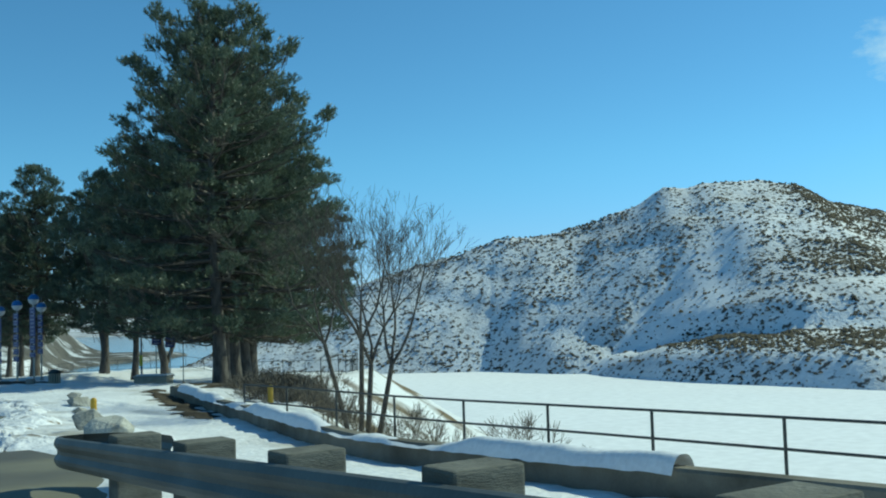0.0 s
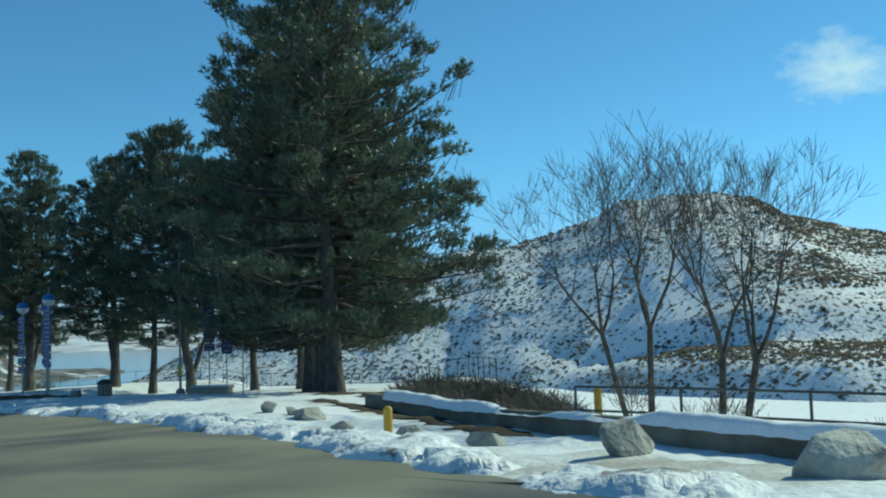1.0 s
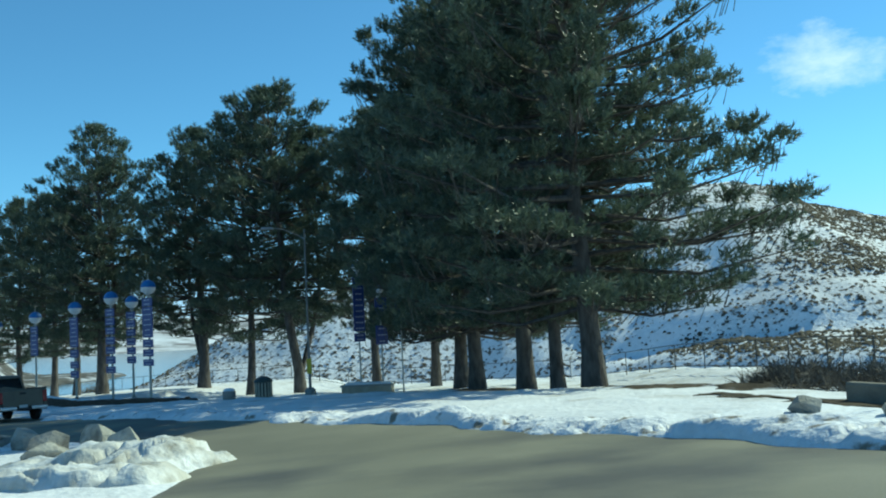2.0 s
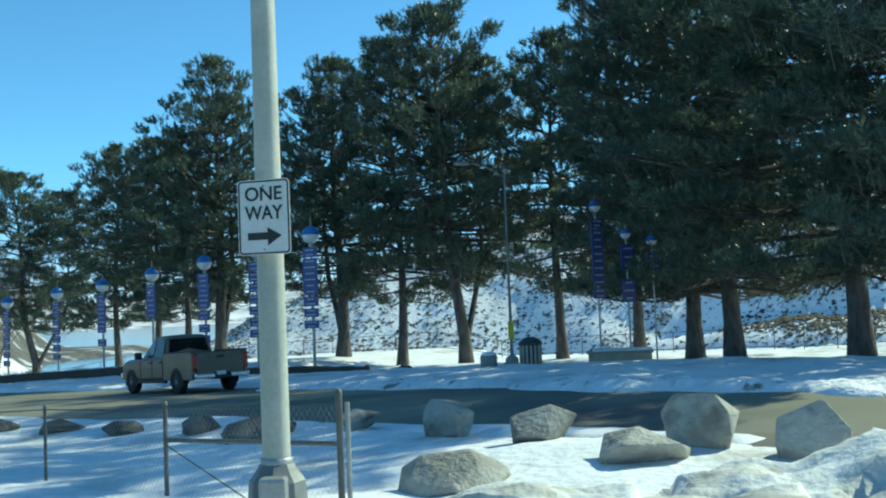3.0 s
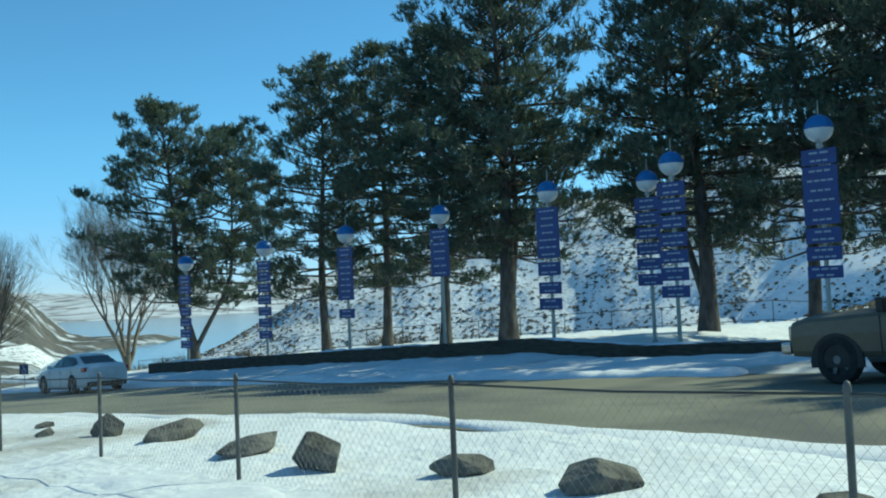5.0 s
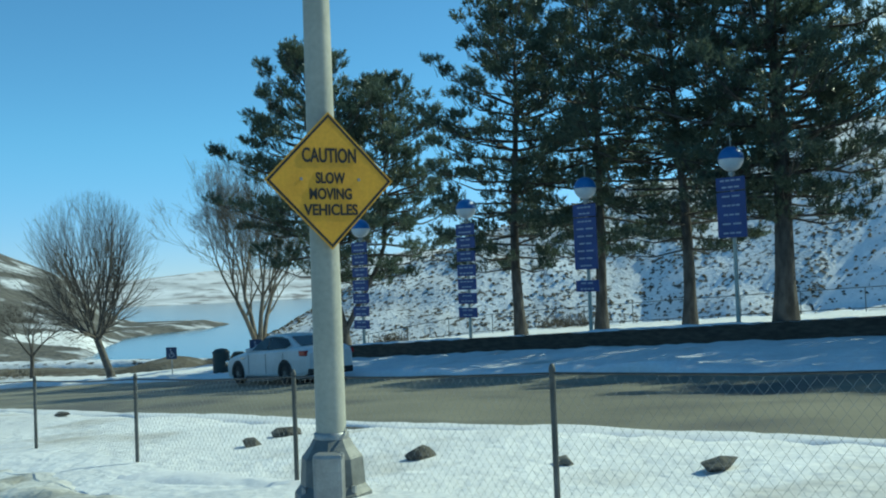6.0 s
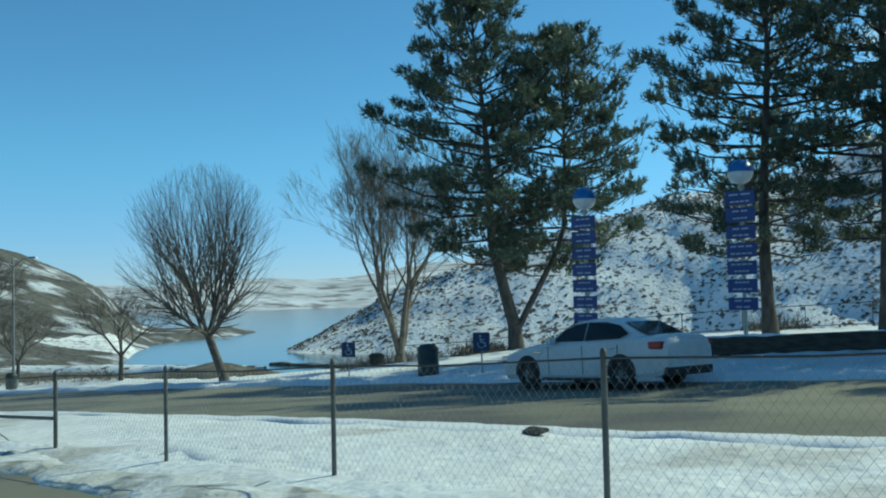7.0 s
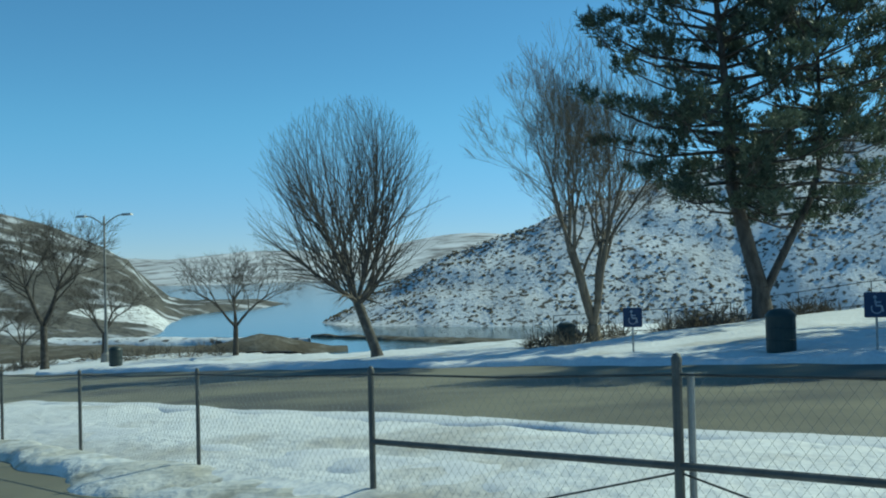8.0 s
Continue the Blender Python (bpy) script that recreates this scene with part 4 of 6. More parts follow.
stand(bare_tree("bare_tree", 52, 8.9, 0.66, [(0, 0, 0.02, 0.0)], BARE_BARK, 5.2, 5, 0.10, 1.0, 2, fine=2), 17.71, 14.54, 0.0, 1.0, "slender leafless tree on the bank behind the pipe rail", "bare trees on the bank")
stand(bare_tree("bare_tree", 57, 8.3, 0.66, [(0, 0, -0.20, 0.0)], BARE_BARK, 5.0, 5, 0.085, 1.0, 2, fine=2), 17.36, 14.35, 0.0, 1.0, "slender leafless tree leaning over the bank", "bare trees on the bank")
stand(bare_tree("bare_tree", 64, 7.9, 0.66, [(0, 0, 0.17, 0.0), (-0.28, 0.1, 0.05, 0.05)], BARE_BARK, 4.2, 5, 0.095, 1.0, 2, fine=2), 18.74, 10.60, 0.0, 1.0, "leafless two-stemmed tree leaning from the bank", "bare trees on the bank")
low_shrub = bare_tree("bare_shrub", 61, 1.7, 1.3, [(0, 0, 0.2, 0.1), (0.1, 0.1, -0.3, 0.2), (0, 0.1, 0.1, -0.4), (-0.1, 0, -0.1, 0.5)], SHRUB, 0, 3, 0.018, 0.6, 3, "dry brown shrub twigs", fine=1)
low_shrub.matrix_basis = place(20.6, 5.6, None, 0.0, 1.0)
tagged(low_shrub, "dry brown leafless shrub on the snowy bank", "shrub", "bank shrubs")
rng = np.random.default_rng(5)
for x, y in ((23.2, 2.2), (24.6, 1.2), (22.0, 4.0), (19.2, 7.6), (18.3, 9.6), (18.0, 12.0), (16.9, 12.9), (20.9, 6.8), (18.8, 13.6), (30.5, -5.0)):
    copy_thing(low_shrub, place(x, y, None, rng.uniform(0, 6), rng.uniform(0.7, 1.2)))


# ---- writing ----
def text_mesh(name, body, size, mat, parent, m, width=None, bold=0.0):
    """Flat raised letters in the built-in font, centred at m, in its xy plane."""
    cu = bpy.data.curves.new(name, "FONT")
    cu.body, cu.size, cu.align_x, cu.align_y = body, size, "CENTER", "CENTER"
    cu.extrude, cu.offset = 0.002, bold
    tmp = bpy.data.objects.new(name, cu)
    scene.collection.objects.link(tmp)
    dg = bpy.context.evaluated_depsgraph_get()
    me = bpy.data.meshes.new_from_object(tmp.evaluated_get(dg))
    bpy.data.objects.remove(tmp)
    xs = [v.co.x for v in me.vertices]
    k = width / (max(xs) - min(xs)) if width else 1.0
    for v in me.vertices:
        v.co = m @ Vector((v.co.x * k, v.co.y, v.co.z))
    me.materials.clear()
    return link(name, me, mat, parent)


def facing(x, y, z, nx, ny):
    """A pose whose local xy plane stands upright with its front towards (nx, ny): local x to the viewer's right, local y up."""
    n = Vector((nx, ny, 0)).normalized()
    up = Vector((0, 0, 1))
    r = up.cross(n)
    return Matrix(((r.x, up.x, n.x, x), (r.y, up.y, n.y, y), (r.z, up.z, n.z, z), (0, 0, 0, 1)))


def plate(bm, pts, thick, m=Matrix(), z=0.0):
    """A flat plate from an outline in the xy plane, its front at z + thick."""
    a = [bm.verts.new(m @ Vector((x, y, z))) for x, y in pts]
    b = [bm.verts.new(m @ Vector((x, y, z + thick))) for x, y in pts]
    bm.faces.new(a[::-1])
    bm.faces.new(b)
    for i in range(len(pts)):
        j = (i + 1) % len(pts)
        bm.faces.new((a[i], a[j], b[j], b[i]))


def rounded(w, h, r, n=4):
    out = []
    for cx, cy, a0 in ((w / 2 - r, h / 2 - r, 0), (-w / 2 + r, h / 2 - r, 90), (-w / 2 + r, -h / 2 + r, 180), (w / 2 - r, -h / 2 + r, 270)):
        for i in range(n + 1):
            a = radians(a0 + 90 * i / n)
            out.append((cx + r * math.cos(a), cy + r * math.sin(a)))
    return out


def frame_ring(bm, outer, inner, z0, z1):
    rows = [[bm.verts.new((x, y, z)) for x, y in pts] for pts, z in ((outer, z0), (outer, z1), (inner, z1), (inner, z0))]
    n = len(outer)
    for a, b in zip(rows, rows[1:] + rows[:1]):
        for i in range(n):
            j = (i + 1) % n
            bm.faces.new((a[i], a[j], b[j], b[i]))


# ---- street poles with signs ----
def street_pole(x, y, label):
    """A tall tapered steel pole with a flared cast base."""
    pole = empty("street_pole", Matrix.Translation((x, y, ground_at(x, y) - 0.05)))
    bm = bmesh.new()
    lathe(bm, [(0.118, 0.0), (0.112, 2.2), (0.098, 5.0), (0.080, 9.5), (0.0, 9.52)], 20)
    part("shaft", bm, POLE_PAINT, pole, smooth=True)
    bm = bmesh.new()
    lathe(bm, [(0.0, 0.0), (0.30, 0.0), (0.295, 0.10), (0.25, 0.16), (0.235, 0.36), (0.175, 0.44), (0.14, 0.50), (0.0, 0.50)], 8)
    part("base", bm, DULL_GALV, pole, "flared grey cast base")
    bm = bmesh.new()
    box(bm, (0.02, -0.27, 0.22), (0.22, 0.16, 0.42), 0, 0.03)
    part("access_box", bm, GALV, pole)
    bm = bmesh.new()
    lathe(bm, [(0.132, 0.0), (0.134, 0.04), (0.122, 0.05)], 20, (0, 0, 0.50))
    part("collar", bm, GALV, pole, smooth=True)
    for k in range(4):
        bm = bmesh.new()
        a = radians(45 + 90 * k)
        tube(bm, (0.26 * math.cos(a), 0.26 * math.sin(a), 0.08), (0.26 * math.cos(a), 0.26 * math.sin(a), 0.17), 0.022, n=6)
        part("anchor_bolt", bm, GALV, pole)
    return tagged(pole, label, "street pole", "tall roadside poles")


street_pole(-8.21, 15.28, "tall pale tapered steel pole carrying a one-way sign")
street_pole(-34.22, 40.82, "tall pale tapered steel pole carrying an amber caution sign")

sign = empty("traffic_sign", facing(-8.22, 15.116, -0.205, -0.24, -0.97))
bm = bmesh.new()
plate(bm, rounded(0.46, 0.615, 0.035), 0.004)
part("sign_plate", bm, SIGN_WHITE, sign, "white reflective plate")
bm = bmesh.new()
frame_ring(bm, rounded(0.445, 0.60, 0.03), rounded(0.420, 0.575, 0.022), 0.004, 0.006)
part("border", bm, SIGN_BLACK, sign, "black border line")
text_mesh("lettering", "ONE", 0.158, SIGN_BLACK, sign, Matrix.Translation((0, 0.185, 0.007)), 0.325, 0.0025)
text_mesh("lettering", "WAY", 0.158, SIGN_BLACK, sign, Matrix.Translation((0, 0.030, 0.007)), 0.335, 0.0025)
bm = bmesh.new()
plate(bm, [(-0.145, -0.185), (0.03, -0.185), (0.03, -0.235), (0.155, -0.155), (0.03, -0.085), (0.03, -0.125), (-0.145, -0.125)], 0.003, z=0.005)
part("arrow", bm, SIGN_BLACK, sign, "black arrow pointing right")
for yy in (0.255, -0.265):
    bm = bmesh.new()
    tube(bm, (0, yy, 0.003), (0, yy, 0.010), 0.009, n=8)
    part("bolt", bm, GALV, sign)
bm = bmesh.new()
box(bm, (0, 0.0, -0.015), (0.06, 0.5, 0.03))
part("bracket", bm, GALV, sign)
tagged(sign, "white rectangular one-way sign with black lettering and arrow", "road sign")

sign = empty("traffic_sign", facing(-34.14, 40.70, -1.455, 0.54, -0.84))
R = 0.522
dia = lambda r, c=0.03: [(r - c, -c), (r, 0), (r - c, c), (c, r - c), (0, r), (-c, r - c), (-r + c, c), (-r, 0), (-r + c, -c), (-c, -r + c), (0, -r), (c, -r + c)]
bm = bmesh.new()
plate(bm, dia(R), 0.004)
part("sign_plate", bm, SIGN_YELLOW, sign, "amber reflective diamond plate")
bm = bmesh.new()
frame_ring(bm, dia(R - 0.016), dia(R - 0.042), 0.004, 0.006)
part("border", bm, SIGN_BLACK, sign, "black border line")
for word, yy, size, w in (("CAUTION", 0.185, 0.150, 0.44), ("SLOW", 0.015, 0.115, 0.24), ("MOVING", -0.105, 0.115, 0.345), ("VEHICLES", -0.225, 0.115, 0.44)):
    text_mesh("lettering", word, size, SIGN_BLACK, sign, Matrix.Translation((0, yy, 0.007)), w, 0.003)
for xx in (-0.235, 0.235):
    bm = bmesh.new()
    tube(bm, (xx, 0.01, 0.003), (xx, 0.01, 0.009), 0.012, n=8)
    part("bolt", bm, GALV, sign)
bm = bmesh.new()
box(bm, (0, 0.0, -0.02), (0.5, 0.05, 0.04))
part("bracket", bm, GALV, sign)
tagged(sign, "amber diamond caution sign with black lettering", "road sign")


# ---- chain-link fence along the highway ----
FENCE_AT = [-0.02, 2.85, 5.77, 8.60, 11.46, 14.36, 17.19, 20.14, 23.02, 25.89, 28.76, 31.65, 34.60, 37.59, 40.59, 43.44, 46.31, 49.14, 52.04, 54.90, 57.74, 60.63, 63.48, 66.38]
BOW = [0.07, 0.0, -0.05, -0.08, -0.10, -0.14, -0.14, -0.14, -0.05, 0.04, 0.12, 0.13, 0.09, 0.07, 0.04, 0.03, 0.05, -0.01, -0.06, -0.11, -0.12, -0.17, -0.20, -0.26]


def fence_spot(i):
    """Foot of a post; the fence line wanders a little."""
    s = FENCE_AT[i] if i < len(FENCE_AT) else FENCE_AT[-1] + 2.88 * (i - len(FENCE_AT) + 1)
    b = BOW[min(i, len(BOW) - 1)]
    x, y = -7.81 - 0.7175 * s + 0.6965 * b, 15.73 + 0.6965 * s + 0.7175 * b
    return Vector((x, y, paved_at(x, y)))


fence = empty("chain_link_fence", Matrix.Translation(fence_spot(0)))
home = fence_spot(0)
N_FENCE = 30
TOP = 1.02
for i in range(N_FENCE):
    p = fence_spot(i) - home
    heavy = i in (0, 20)
    bm = bmesh.new()
    r = 0.030 if heavy else (0.026 if i in (1, 19, 21) else 0.021)
    tube(bm, p - Vector((0, 0, 0.2)), p + Vector((0, 0, TOP + (0.06 if heavy else 0.0))), r, n=10)
    part("post", bm, POST_GREY, fence)
    bm = bmesh.new()
    lathe(bm, [(r * 1.08, 0), (r * 1.08, 0.025), (r * 0.7, 0.05), (0, 0.058)], 10, p + Vector((0, 0, TOP + (0.06 if heavy else 0.0) - 0.02)))
    part("cap", bm, POST_GREY, fence, smooth=True)
    if heavy:
        bm = bmesh.new()
        q = p + Vector((0.075, -0.02, 0))
        tube(bm, q - Vector((0, 0, 0.2)), q + Vector((0, 0, TOP - 0.02)), 0.022, n=8)
        part("gate_post", bm, GALV, fence)
    if i + 1 < N_FENCE:
        q = fence_spot(i + 1) - home
        bm = bmesh.new()
        sag = Vector((0, 0, 0.015))
        mid = (p + q) / 2 + Vector((0, 0, TOP - 0.035)) - sag
        tube(bm, p + Vector((0, 0, TOP - 0.03)), mid, 0.0085, n=6)
        tube(bm, mid, q + Vector((0, 0, TOP - 0.03)), 0.0085, n=6)
        part("top_wire", bm, DARK_PIPE, fence, "dark top wire")
        if i in (0, 19, 20):
            bm = bmesh.new()
            up = Vector((0, 0, 0.64 if i == 0 else 0.46))
            tube(bm, p + up, q + up, 0.024, n=8)
            part("brace_rail", bm, POST_GREY, fence)
            bm = bmesh.new()
            a, b = (q, p) if i != 20 else (p, q)
            tube(bm, a + up * 0.92, a.lerp(b, 0.55) + Vector((0, 0, 0.05)), 0.007, n=5)
            part("tension_rod", bm, DARK_PIPE, fence)
        # woven diamonds: wires slanting both ways
        L = (q - p).length
        n = int(L / 0.078)
        rows = []
        run = 0.85 * (TOP - 0.06)
        for k in range(-int(run / 0.078), n + 1):
            for sgn in (1, -1):
                s0, s1 = k * 0.078, k * 0.078 + run
                z0, z1 = (0.0, TOP - 0.05) if sgn > 0 else (TOP - 0.05, 0.0)
                c0, c1 = max(s0, 0), min(s1, L)
                if c1 - c0 < 0.03:
                    continue
                za, zb = z0 + (z1 - z0) * (c0 - s0) / run, z0 + (z1 - z0) * (c1 - s0) / run
                a, b = p.lerp(q, c0 / L) + Vector((0, 0, za)), p.lerp(q, c1 / L) + Vector((0, 0, zb))
                rows.append((*a, *b, 0.0010, 0.0010))
        v, f = tubes_mesh(rows, 3)
        from_arrays("wire_mesh", v, f, GALV, fence, "galvanised diamond wire mesh")["kind"] = "stuff"
tagged(fence, "low galvanised chain-link fence standing in roadside snow", "fence")


# ---- globe-topped sign columns ----
def sign_column(x, y, globe_z, panels, turn, label, size=1.0, width=1.05):
    """A pole with a blue and white globe on top and a stack of blue sign panels. panels: (top, height) below the globe's centre."""
    z = ground_at(x, y) - 0.05
    col = empty("sign_column", Matrix.Translation((x, y, z)) @ Matrix.Rotation(turn, 4, "Z"))
    H = globe_z - z
    bm = bmesh.new()
    tube(bm, (0, 0, 0), (0, 0, H - 0.35 * size), 0.075 * size, 0.06 * size, 12)
    part("pole", bm, POLE_PAINT, col, smooth=False)
    bm = bmesh.new()
    lathe(bm, [(0, 0), (0.22, 0), (0.22, 0.05), (0.12, 0.08), (0.09, 0.2), (0, 0.2)], 14)
    part("footing", bm, CONCRETE, col)
    r = 0.41 * size
    for nm, mat, a0, a1, text in (("globe_top", BALL_BLUE, 3, 90, "blue upper half"), ("globe_bottom", BALL_WHITE, -90, 3, "white lower half")):
        bm = bmesh.new()
        prof = [(max(r * math.cos(radians(a)), 0.0), H + r * math.sin(radians(a))) for a in np.linspace(a0, a1, 8)]
        lathe(bm, prof, 24)
        part(nm, bm, mat, col, text, smooth=True)
    bm = bmesh.new()
    lathe(bm, [(r * 1.015, H - 0.012), (r * 1.03, H + 0.02 * size), (r * 1.0, H + 0.045 * size)], 24)
    part("band", bm, BALL_BLUE, col, smooth=True)
    bm = bmesh.new()
    tube(bm, (0, 0, H + r - 0.02), (0, 0, H + r + 0.42 * size), 0.022 * size, 0.010 * size, 6)
    part("finial", bm, POLE_PAINT, col)
    rng = random.Random(int(x * 10))
    for top, hh in panels:
        zc = H - top - hh / 2
        bm = bmesh.new()
        vs = box(bm, (0, -0.10 * size, zc), (width, 0.05, hh), 0, 0.012)
        panel = part("sign_panel", bm, SIGN_BLUE, col, "blue panel with white writing")
        bm = bmesh.new()
        rows = 1 if hh < 0.3 else (2 if hh < 0.6 else int(hh / 0.26))
        for k in range(rows):
            w = width * rng.uniform(0.5, 0.82)
            zz = zc + hh * ((k + 0.5) / rows - 0.5)
            n = rng.randint(2, 4)
            for q in range(n):
                box(bm, (-w / 2 + w * (q + 0.5) / n, -0.10 * size - 0.028, zz), (w / n * 0.78, 0.006, min(0.055, hh * 0.16)))
        part("writing", bm, LETTER_WHITE, panel)
    for zz in (H - 0.55 * size, ):
        bm = bmesh.new()
        tube(bm, (0, 0, zz), (0, 0, zz + 0.12 * size), 0.11 * size, n=10)
        part("clamp", bm, GALV, col)
    return tagged(col, label, "sign column", "globe-topped sign columns")


FULL = [(0.62, 0.46), (1.16, 0.46), (1.74, 0.42), (2.30, 0.46), (2.88, 0.44), (3.46, 0.44), (4.06, 0.40)]
TALL = [(0.60, 0.46), (1.10, 1.70), (2.90, 0.44), (3.44, 0.40)]
SPLIT = [(0.60, 0.46), (1.10, 1.90), (3.40, 0.42)]
SHORT = [(0.60, 0.44), (1.08, 1.50)]
TXT = "pole with blue-and-white globe and stacked blue sign panels"
FACE = radians(-43)
sign_column(-13.76, 54.21, 2.45, TALL + [(4.0, 0.36)], FACE, TXT)
sign_column(-17.23, 58.37, 2.11, FULL, FACE, TXT)
sign_column(-17.29, 62.55, 1.98, FULL[:6], FACE, TXT)
sign_column(-21.00, 62.75, 1.77, [(0.60, 1.9), (2.66, 0.5), (3.4, 0.44), (4.0, 0.44)], FACE, TXT)
sign_column(-25.17, 66.75, 1.39, SHORT, FACE, "pole with blue-and-white globe and a short stack of blue panels")
sign_column(-29.60, 70.79, 0.99, SPLIT, FACE, TXT)
sign_column(-34.15, 74.87, 0.70, FULL, FACE, TXT)
sign_column(-38.97, 77.98, 0.25, FULL, FACE, TXT)
sign_column(-1.45, 46.64, 2.55, [(0.5, 0.34), (0.9, 2.2), (3.2, 0.4)], radians(38), "slim sign column beside the pines, blue panels", 0.55, 0.62)
sign_column(-0.36, 46.25, 1.42, [(0.42, 1.0), (1.75, 0.9)], radians(30), "slim sign column beside the pines, blue panels", 0.5, 0.62)
sign_column(0.60, 46.07, 1.10, [(0.42, 0.75)], radians(30), "slim pale sign column with one blue panel", 0.5, 0.62)


# ---- walls, rails and kerbs ----
def ribbon(bm, line, n, profile, lift=0.0):
    """Sweeps a (sideways, up) profile along a line laid on the ground."""
    pts = resample(line, n)
    tang = np.gradient(pts, axis=0)
    tang /= np.linalg.norm(tang, axis=1, keepdims=True)
    rings = []
    for (x, y), (tx, ty) in zip(pts, tang):
        z = paved_at(x, y) + lift
        rings.append([bm.verts.new((x + ty * a, y - tx * a, z + b)) for a, b in profile])
    m = len(profile)
    for a, b in zip(rings, rings[1:]):
        for i in range(m):
            j = (i + 1) % m
            bm.faces.new((a[i], a[j], b[j], b[i]))
    bm.faces.new(rings[0][::-1])
    bm.faces.new(rings[-1])


def cap_of_snow(line, width, height, seed, base, label, parent):
    pts = np.array(line, float)
    n = int(np.hypot(*np.diff(pts, axis=0).T).sum() / 0.12)
    c = resample(line, n)
    tang = np.gradient(c, axis=0)
    tang /= np.linalg.norm(tang, axis=1, keepdims=True)
    nor = np.stack([tang[:, 1], -tang[:, 0]], 1)
    s = np.linspace(-1, 1, 9)
    al = np.arange(n) * 0.12
    w = width * (1 + 0.12 * np.sin(al * 2.1 + seed) + 0.08 * np.sin(al * 5.3))
    p = c[:, None] + nor[:, None] * (s[None, :, None] * w[:, None, None] / 2)
    gaps = np.clip(0.75 + 0.6 * np.sin(al * 0.55 + seed) + 0.35 * np.sin(al * 1.7), 0.12, 1.15)
    z = rolling(c[:, 0], c[:, 1])[:, None] + base - 0.03 + height * gaps[:, None] * (1 - np.abs(s) ** 3)[None] + 0.02 * lumps(p[..., 0], p[..., 1], 5.0, seed)
    i = np.arange(n * 9).reshape(n, 9)
    f = np.stack([i[:-1, :-1], i[:-1, 1:], i[1:, 1:], i[1:, :-1]], -1).reshape(-1, 4)
    ob = from_arrays("snow_cap", np.stack([p[..., 0], p[..., 1], z], -1).reshape(-1, 3), f, CAP_SNOW, parent, label, smooth=True)
    return ob


PARAPET = [(10.35, 16.95), (11.0, 16.25), (12.68, 13.53), (15.16, 8.75), (17.61, 3.95), (20.41, -0.68), (23.71, -4.28), (28.17, -8.63), (36.14, -16.20), (50.12, -29.48)]
bm = bmesh.new()
ribbon(bm, PARAPET, 70, [(-0.19, -0.4), (-0.17, 0.45), (-0.13, 0.49), (0.13, 0.49), (0.17, 0.45), (0.19, -0.4)])
parapet = tagged(part("parapet_wall", bm, KERB), "low weathered concrete kerb wall above the bank", "wall", kind="structure")
cap_of_snow(PARAPET[1:7] + [(25.5, -6.0)], 0.54, 0.22, 0.6, 0.44, "thick snow lying along the kerb wall", parapet)

PARK_WALL = [(-11.09, 51.67), (-14.35, 53.63), (-18.79, 56.92), (-25.66, 62.28), (-32.56, 68.39), (-40.11, 75.38)]
bm = bmesh.new()
ribbon(bm, PARK_WALL, 60, [(-0.22, -0.4), (-0.21, 0.56), (-0.18, 0.60), (0.18, 0.60), (0.21, 0.56), (0.22, -0.4)], -0.02)
park_wall = tagged(part("park_wall", bm, TIMBER), "long low dark timber wall edging the park lawn", "wall", kind="structure")
cap_of_snow(PARK_WALL, 0.42, 0.06, 2.6, 0.59, "thin snow along the dark park wall", park_wall)


def pipe_rail(name, spots, height, mids, post_r, mat, label, every=2.5, lift=0.0, sink=0.3):
    line = np.array(spots, float)
    total = np.hypot(*np.diff(line, axis=0).T).sum()
    pts = resample(spots, max(int(round(total / every)) + 1, 2)) if every else line
    z0 = [paved_at(x, y) + lift for x, y in pts]
    rail = empty(name, Matrix.Translation((pts[0][0], pts[0][1], z0[0])))
    o = Vector((pts[0][0], pts[0][1], z0[0]))
    P = [Vector((x, y, z)) - o for (x, y), z in zip(pts, z0)]
    for i, p in enumerate(P):
        bm = bmesh.new()
        tube(bm, p - Vector((0, 0, sink)), p + Vector((0, 0, height)), post_r, n=8)
        part("post", bm, mat, rail)
        if i + 1 < len(P):
            for h in mids:
                bm = bmesh.new()
                tube(bm, p + Vector((0, 0, h)), P[i + 1] + Vector((0, 0, h)), post_r * 0.85, n=8)
                part("rail", bm, mat, rail)
    return tagged(rail, label, "railing")


pipe_rail("pipe_railing", [(20.37 + 1.716 * k, 3.34 - 1.927 * k) for k in range(-3, 18)], 1.0, (0.52, 0.99), 0.028, DARK_PIPE, "dark two-rail pipe railing along the snowy bank", 0, 0.02)
pipe_rail("park_fence", [(14.2, 25.0), (13.4, 39.5), (9.2, 60.5), (-8.4, 74.4), (-30.2, 90.3), (-49.0, 100.6)], 1.1, (0.15, 1.09), 0.022, DARK_PIPE, "thin dark boundary fence behind the pines", 3.0, 0.08)


# ---- guard rail at the road mouth ----
G_A, G_DIR, G_OUT = Vector((19.61, -10.22, 0)), Vector((0.617, -0.787, 0)), Vector((-0.787, -0.617, 0))


def guard_point(s, out, up):
    """A point s metres along the rail, out towards the highway and up from the rail's top, which climbs along it."""
    p = G_A + G_DIR * s + G_OUT * out
    p.z = paved_at(p.x, p.y) + 0.68 + 0.033 * s + up
    return p


